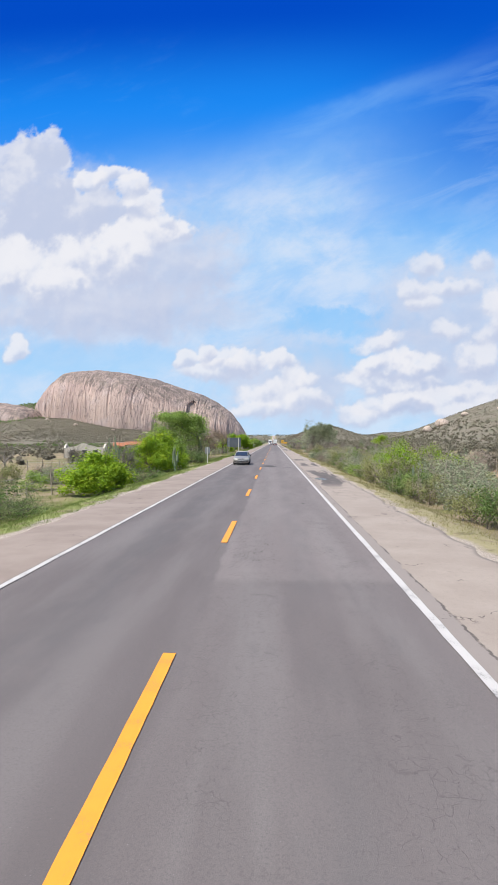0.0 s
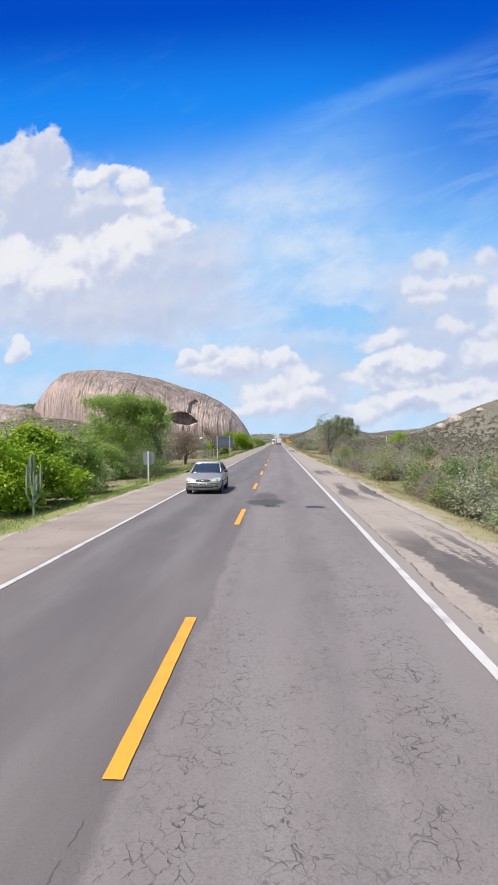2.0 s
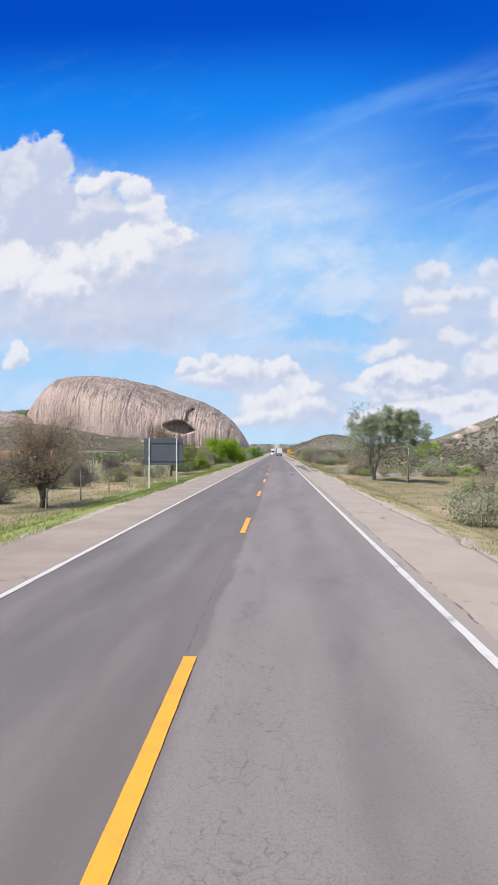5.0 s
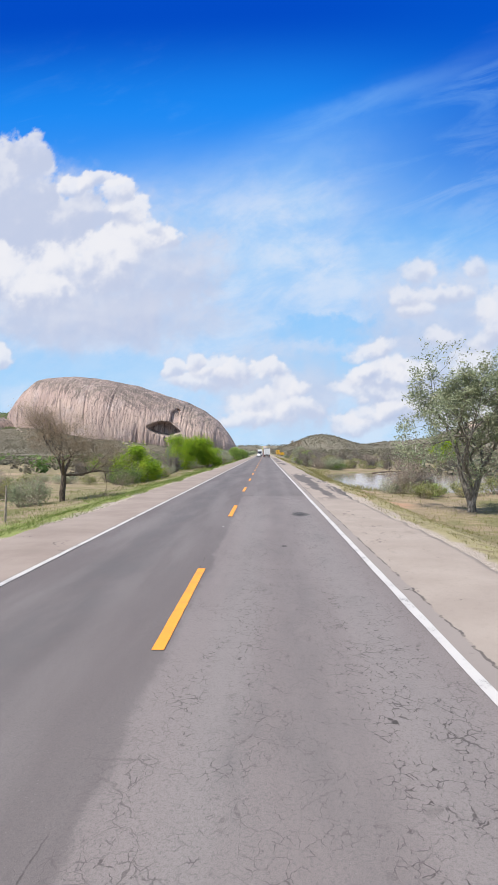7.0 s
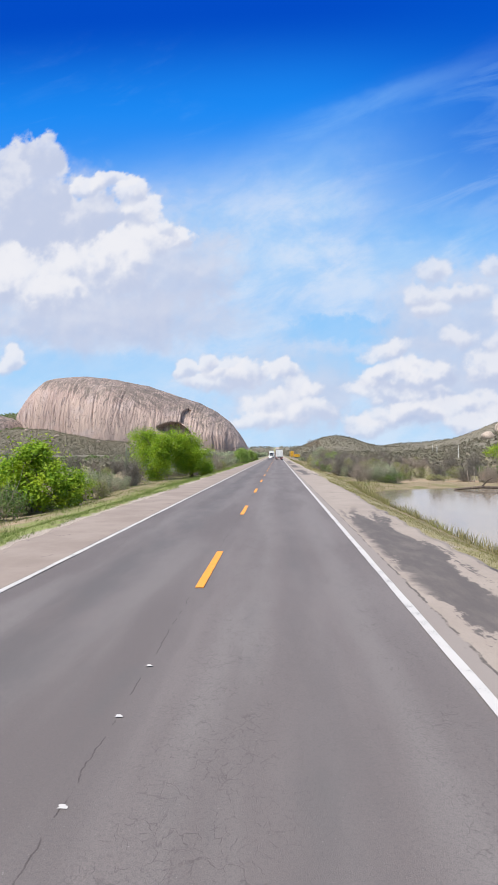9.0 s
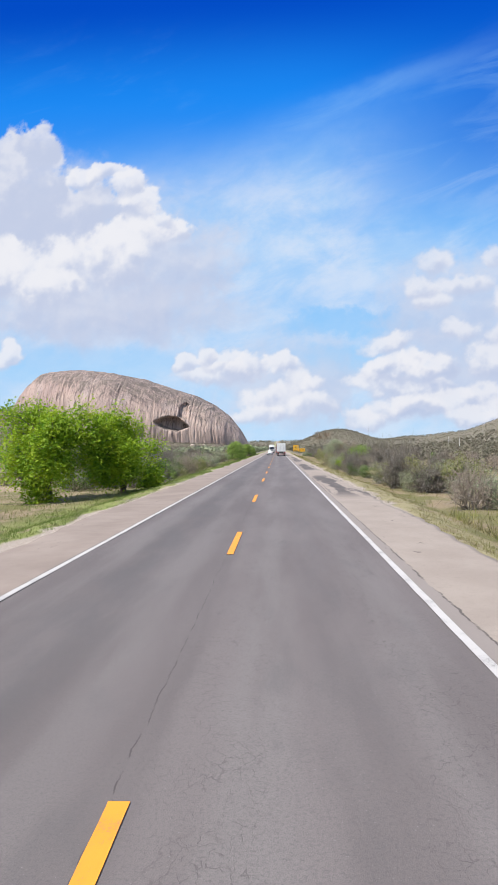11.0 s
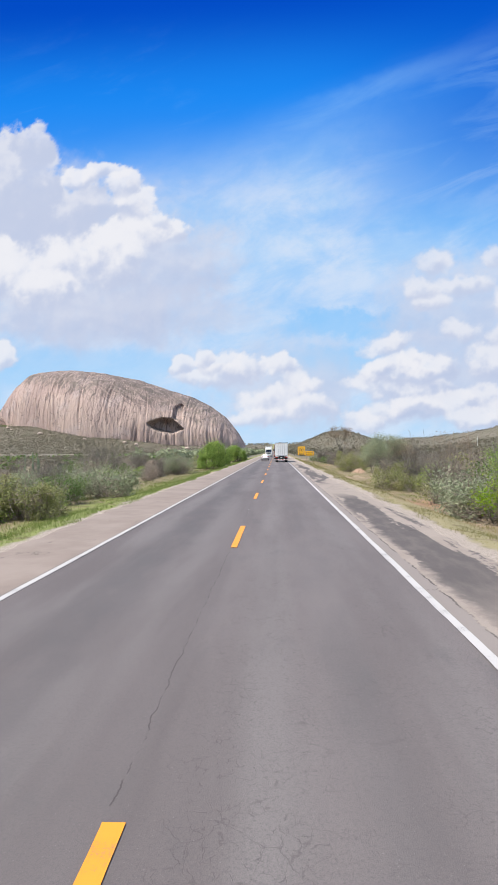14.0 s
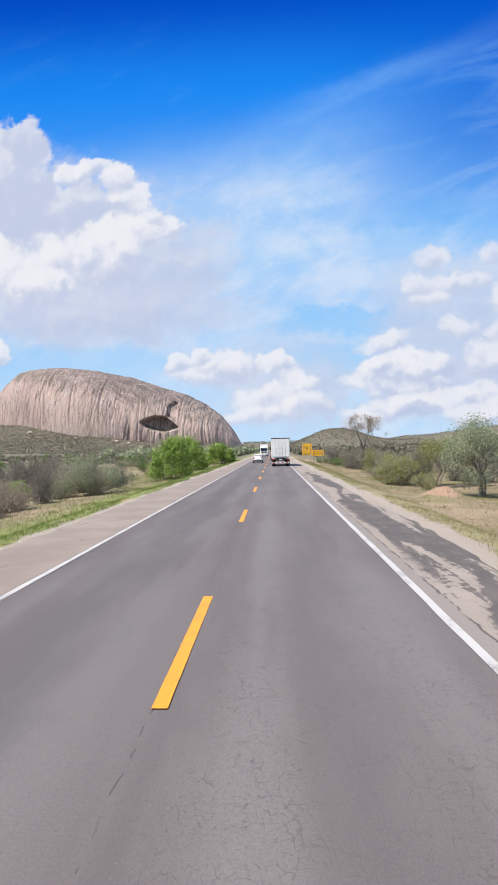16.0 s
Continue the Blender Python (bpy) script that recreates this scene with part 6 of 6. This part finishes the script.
def lorry_front(at, label):
    """A cab-over lorry whose face points to -y."""
    root = plant_root("lorry", label, "lorry")
    root.location = at
    part("cab", boxed(-1.22, 1.22, 0.0, 2.1, 0.55, 3.1, 0.14), WHITE_CAR, root, "white cab", True)
    part("windscreen", boxed(-1.05, 1.05, -0.02, 0.06, 1.75, 2.60, 0.03), DARK_GLASS, root, "dark windscreen")
    part("sun_visor", boxed(-1.05, 1.05, -0.16, 0.03, 2.62, 2.72, 0.02), TRIM, root, "dark sun visor")
    g = part("grille", boxed(-0.85, 0.85, -0.025, 0.05, 0.95, 1.62, 0.02), TRIM, root, "dark grille")
    for k in range(4):
        part("grille_bar", boxed(-0.8, 0.8, -0.04, -0.02, 1.03 + 0.15 * k, 1.07 + 0.15 * k), ALLOY, g)
    part("bumper", boxed(-1.22, 1.22, -0.08, 0.3, 0.35, 0.85, 0.05), PLATE_GREY, root, "pale bumper", True)
    for s in (1, -1):
        part("headlight", boxed(s * 0.95 - 0.2, s * 0.95 + 0.2, -0.1, 0.0, 0.58, 0.78, 0.03), LAMP_GLASS, root, "clear headlight")
        part("mirror", boxed(s * 1.42 - 0.1, s * 1.42 + 0.1, 0.1, 0.2, 1.9, 2.55, 0.03), BLACK_PLASTIC, root, "black mirror")
    part("trailer", boxed(-1.28, 1.28, 2.7, 14.0, 1.2, 3.9, 0.04), BOX_WHITE, root, "pale trailer")
    lorry_wheels(root, (1.2, 4.2, 10.5, 11.8))


lorry_front((-1.85, 470, 0.0), "white cab-over lorry coming the other way")


# ---- signs ----
def sign_board(at, label, x0, x1, z0, z1, posts, mat, postmat, face=None, turn=0.0, plate_label=""):
    root = plant_root("road_sign", label, "road sign")
    root.location = (at[0], at[1], float(land(at[0], at[1])))
    root.rotation_euler = (0, 0, turn)
    base = root.location.z
    bm = bmesh.new()
    box(bm, x0, x1, 0.0, 0.02, z0 - base, z1 - base)
    bmesh.ops.bevel(bm, geom=[e for e in bm.edges if abs((e.verts[0].co - e.verts[1].co).y) > 0.01], offset=0.06, segments=3, affect="EDGES")
    plate = part("plate", bm, mat, root, plate_label)
    for x in posts:
        part("post", boxed(x - 0.05, x + 0.05, -0.075, -0.005, -0.4, z1 - base + 0.03, 0.008), postmat, root, "pale square post")
    if len(posts) > 1:
        for z in (z0 + 0.35, z1 - 0.35):
            part("brace", boxed(x0 + 0.05, x1 - 0.05, -0.035, -0.004, z - base - 0.03, z - base + 0.03), mat, root)
    if face:
        face(plate, x0, x1, z0 - base, z1 - base)
    return root


def diamond_face(plate, x0, x1, z0, z1):
    """A warning diamond with a dark border, over two lines that cannot be read."""
    cx, cz, r = (x0 + x1) / 2, z0 + (z1 - z0) * 0.60, 0.62
    def ring(rad, y, mat, label):
        part("diamond", slab([(cx + rad, y, cz), (cx, y, cz + rad), (cx - rad, y, cz), (cx, y, cz - rad)], 0.006, (0, -1, 0)), mat, plate, label)
    ring(r, -0.004, INK, "dark diamond border")
    ring(r - 0.07, -0.010, SIGN_YELLOW, "yellow diamond")
    part("pictogram", slab([(cx - 0.14, -0.018, cz - 0.22), (cx + 0.14, -0.018, cz - 0.22), (cx + 0.14, -0.018, cz + 0.1), (cx, -0.018, cz + 0.26), (cx - 0.14, -0.018, cz + 0.1)], 0.005, (0, -1, 0)), INK, plate, "dark symbol")
    for k in range(2):
        part("bar", boxed(cx - 0.6, cx + 0.6, -0.006, 0.0, z0 + 0.12 + 0.2 * k, z0 + 0.24 + 0.2 * k), INK, plate)


def bar_face(plate, x0, x1, z0, z1):
    w = x1 - x0
    for z, a, b in ((z0 + (z1 - z0) * 0.60, 0.12, 0.88), (z0 + (z1 - z0) * 0.25, 0.16, 0.84)):
        for k in range(4):
            u = a + (b - a) * k / 4
            part("bar", boxed(x0 + w * u, x0 + w * (u + (b - a) * 0.2), -0.006, 0.0, z, z + 0.16), INK, plate)


sign_board((-8.12, 131.7, 0), "large dark sign board seen from behind", -1.55, 1.62, 1.25, 3.40, (-1.12, 1.1), SIGN_BACK, POST_WHITE, plate_label="dark blue-grey back")
sign_board((-7.05, 70, 0), "small grey road sign seen from behind", -0.30, 0.34, 1.02, 1.84, (0.0,), SIGN_GREY, POST_WHITE, turn=0.25, plate_label="bare metal back")
sign_board((7.3, 388, 0), "yellow warning sign with a dark diamond", -0.9, 0.9, 1.15, 3.25, (-0.6, 0.6), SIGN_YELLOW, WOOD, diamond_face)
sign_board((9.3, 389, 0), "low yellow sign with two dark lines", -1.1, 1.1, 1.0, 2.05, (-0.8, 0.8), SIGN_YELLOW, WOOD, bar_face)


# ---- houses, fences, poles ----
def house(at, w, d, h, wallmat, label, turn=0.0, roofed=True):
    root = plant_root("house", label, "house")
    root.location = (at[0], at[1], float(land(at[0], at[1])) - 0.1)
    root.rotation_euler = (0, 0, turn)
    for name, x0, x1, y0, y1 in (("wall", -w / 2, w / 2, 0, 0.2), ("wall", -w / 2, w / 2, d - 0.2, d), ("wall", -w / 2, -w / 2 + 0.2, 0.2, d - 0.2), ("wall", w / 2 - 0.2, w / 2, 0.2, d - 0.2)):
        part(name, boxed(x0, x1, y0, y1, 0, h), wallmat, root)
    part("door", boxed(-0.45, 0.45, -0.03, 0.05, 0.05, 2.05), WOOD, root, "dark plank door")
    for x in (-w * 0.3, w * 0.3):
        win = part("window", boxed(x - 0.45, x + 0.45, -0.02, 0.05, 1.0, 1.95), INK, root, "dark window")
        part("sill", boxed(x - 0.55, x + 0.55, -0.08, 0.02, 0.92, 1.0), wallmat, win)
    if roofed:
        for s in (0, 1):
            y0, y1 = (-0.5, d / 2) if s == 0 else (d + 0.5, d / 2)
            pts = [(-w / 2 - 0.4, y0, h - 0.05), (w / 2 + 0.4, y0, h - 0.05), (w / 2 + 0.4, y1, h + 1.1), (-w / 2 - 0.4, y1, h + 1.1)]
            roof = part("roof", slab(pts, 0.08, (0, 0, 1)), ROOF_TILE, root, "weathered red tile roof")
            n = int(w / 0.28)
            for k in range(n):
                x = -w / 2 - 0.3 + (w + 0.6) * k / (n - 1)
                part("tile_row", rod(bmesh.new(), (x, y0, h + 0.05), (x, y1, h + 1.2), 0.07, sides=6), ROOF_TILE, roof)
    return root


house((-50, 186), 4.0, 5, 2.7, PINK_WALL, "small pinkish house with a red tile roof", 0.25)
house((-47.5, 197), 6.2, 6, 2.9, PLASTER, "small pale house with a red tile roof", 0.25)


def ruin(at):
    """Old plastered walls whose tops have crumbled."""
    root = plant_root("ruined_house", "roofless ruined house with pale crumbling walls", "house")
    root.location = (at[0], at[1], float(land(at[0], at[1])) - 0.1)
    root.rotation_euler = (0, 0, 0.2)
    r = random.Random(4)
    for x0, y0, x1, y1 in ((-4.2, 0, 4.2, 0), (-4.2, 6, 4.2, 6), (-4.2, 0, -4.2, 6), (4.2, 0, 4.2, 6)):
        n = 14
        top = [(i / n, 2.5 + (0.9 * (1 - abs(2 * i / n - 1)) if x0 == x1 or y0 == 0 else 0) + r.uniform(-0.28, 0.15)) for i in range(n + 1)]
        pts = [(x0, y0, 0), (x1, y1, 0)] + [(x0 + (x1 - x0) * f, y0 + (y1 - y0) * f, z) for f, z in reversed(top)]
        part("wall", slab(pts, 0.3, (0, 1, 0) if y0 == y1 else (1, 0, 0)), PLASTER, root, "crumbling pale wall")
    # the wall is closed here; dark panels paint the shade of door and windows
    for x, w in ((-2.3, 0.5), (0.2, 0.55), (2.5, 0.5)):
        part("shade_panel", boxed(x - w, x + w, -0.02, 0.05, 0.1 if x == 0.2 else 0.9, 1.9), INK, root, "dark panel in place of a shaded wall gap")


ruin((-40.5, 122))


def fence(points, count, height, label, lean=0.1, seed=1, rails=0):
    rng = random.Random(seed)
    root = plant_root("fence", label, "fence")
    (x0, y0), (x1, y1) = points
    for k in range(count):
        f = k / (count - 1)
        x, y = x0 + (x1 - x0) * f + rng.uniform(-0.1, 0.1), y0 + (y1 - y0) * f + rng.uniform(-0.1, 0.1)
        z = float(land(x, y))
        h = height * rng.uniform(0.75, 1.15)
        part("post", rod(bmesh.new(), (x, y, z - 0.2), (x + rng.uniform(-lean, lean), y, z + h), 0.06, 0.045, 7), WOOD, root)
    for k in range(rails):
        h = height * (0.35 + 0.3 * k)
        part("wire", rod(bmesh.new(), (x0, y0, float(land(x0, y0)) + h), (x1, y1, float(land(x1, y1)) + h), 0.006, sides=4), STEEL, root)


fence(((24, 228), (66, 224)), 60, 1.8, "stick fence on the pond's far bank", 0.15, 2)
fence(((-11.8, 112), (-11.2, 150)), 8, 1.7, "wire fence on weathered wooden posts", 0.08, 3, 3)
fence(((-13, 28), (-14, 60)), 9, 1.5, "wire fence on old wooden posts", 0.1, 5, 3)
fence(((-30, 70), (-14, 66)), 8, 1.4, "old wooden post fence in a field", 0.1, 6, 2)
fence(((22, 20), (30, 100)), 26, 1.6, "stick fence across dry scrub", 0.15, 7)


def pole(at, height, label):
    root = plant_root("utility_pole", label, "utility pole")
    root.location = (at[0], at[1], float(land(at[0], at[1])) - 0.3)
    part("shaft", rod(bmesh.new(), (0, 0, 0), (0, 0, height), 0.17, 0.11, 10), POST_WHITE, root)
    part("crossarm", boxed(-0.8, 0.8, -0.05, 0.05, height - 0.5, height - 0.38), WOOD, root)
    for x in (-0.7, 0.0, 0.7):
        part("insulator", rod(bmesh.new(), (x, 0, height - 0.38), (x, 0, height - 0.2), 0.05, 0.03, 8), INK, root)


for x, y in ((85, 460), (110, 560), (62, 352)):
    pole((x, y), 6.0, "pale utility pole standing in the scrub")


def boulder(at, size, seed, label, squash=0.8):
    bm = bmesh.new()
    bmesh.ops.create_icosphere(bm, subdivisions=3, radius=1.0)
    o = Vector((seed * 3.1, seed * 1.7, 0))
    for v in bm.verts:
        f = 1 + 0.35 * noise.noise(v.co * 1.1 + o) + 0.12 * noise.noise(v.co * 3.3 + o)
        v.co = Vector((v.co.x * f * size, v.co.y * f * size * 0.8, v.co.z * f * size * squash))
    me = bpy.data.meshes.new("boulder")
    bm.to_mesh(me)
    bm.free()
    for p in me.polygons:
        p.use_smooth = True
    me.materials.append(BOULDER)
    ob = new("boulder", me)
    ob.location = (at[0], at[1], float(land(at[0], at[1])) + size * squash * 0.45)
    tagged(ob, label, "boulder")


def boulder_material():
    n = Net("boulder_rock")
    co = n.coords()
    f, g = n.noise(co, 1.2, 6, 0.65), n.noise(n.scaled(co, 1, 1, 0.2), 0.7, 5)
    c = n.mix(n.step(f, 0.3, 0.7), (0.33, 0.26, 0.21), (0.52, 0.43, 0.36))
    c = n.mix(n.m("MULTIPLY", n.step(g, 0.52, 0.66), 0.6), c, (0.18, 0.15, 0.13))
    n.bump(f, 0.8, 0.4)
    return n.base(c, 0.9)


BOULDER = boulder_material()
boulder((163, 601), 5.0, 1, "pale rounded granite boulder in the scrub", 0.8)
boulder((186, 628), 7.0, 2, "large pale granite boulder on a slope", 0.7)
boulder((215, 640), 4.5, 3, "grey granite boulder on a slope", 0.7)
boulder((250, 610), 4.0, 4, "grey granite boulder on a hillside", 0.7)
boulder((232, 585), 3.0, 5, "small grey boulder on a hillside", 0.7)


for k in range(12):
    r = random.Random(900 + k)
    boulder((-640 + 470 * r.random(), 1500 + 70 * r.random()), 3.0 + 5.0 * r.random() ** 2, 10 + k, "pale fallen granite block on a scrub slope", 0.55 + 0.3 * r.random())


def log():
    m = Mesh()
    z = -1.25
    m.tube([(19, 217, z), (21.5, 216.4, z + 0.25), (24, 215.6, z + 0.2), (27, 214.6, z + 0.05)], [0.11, 0.14, 0.12, 0.07], 9)
    m.tube([(21.5, 216.4, z + 0.3), (21.9, 216.0, z + 0.9), (22.4, 215.9, z + 1.2)], [0.09, 0.06, 0.03], 6)
    root = plant_root("log", "fallen dead tree lying at the pond", "log")
    child("trunk", m.done("trunk", BARK_BROWN, True), root)


log()
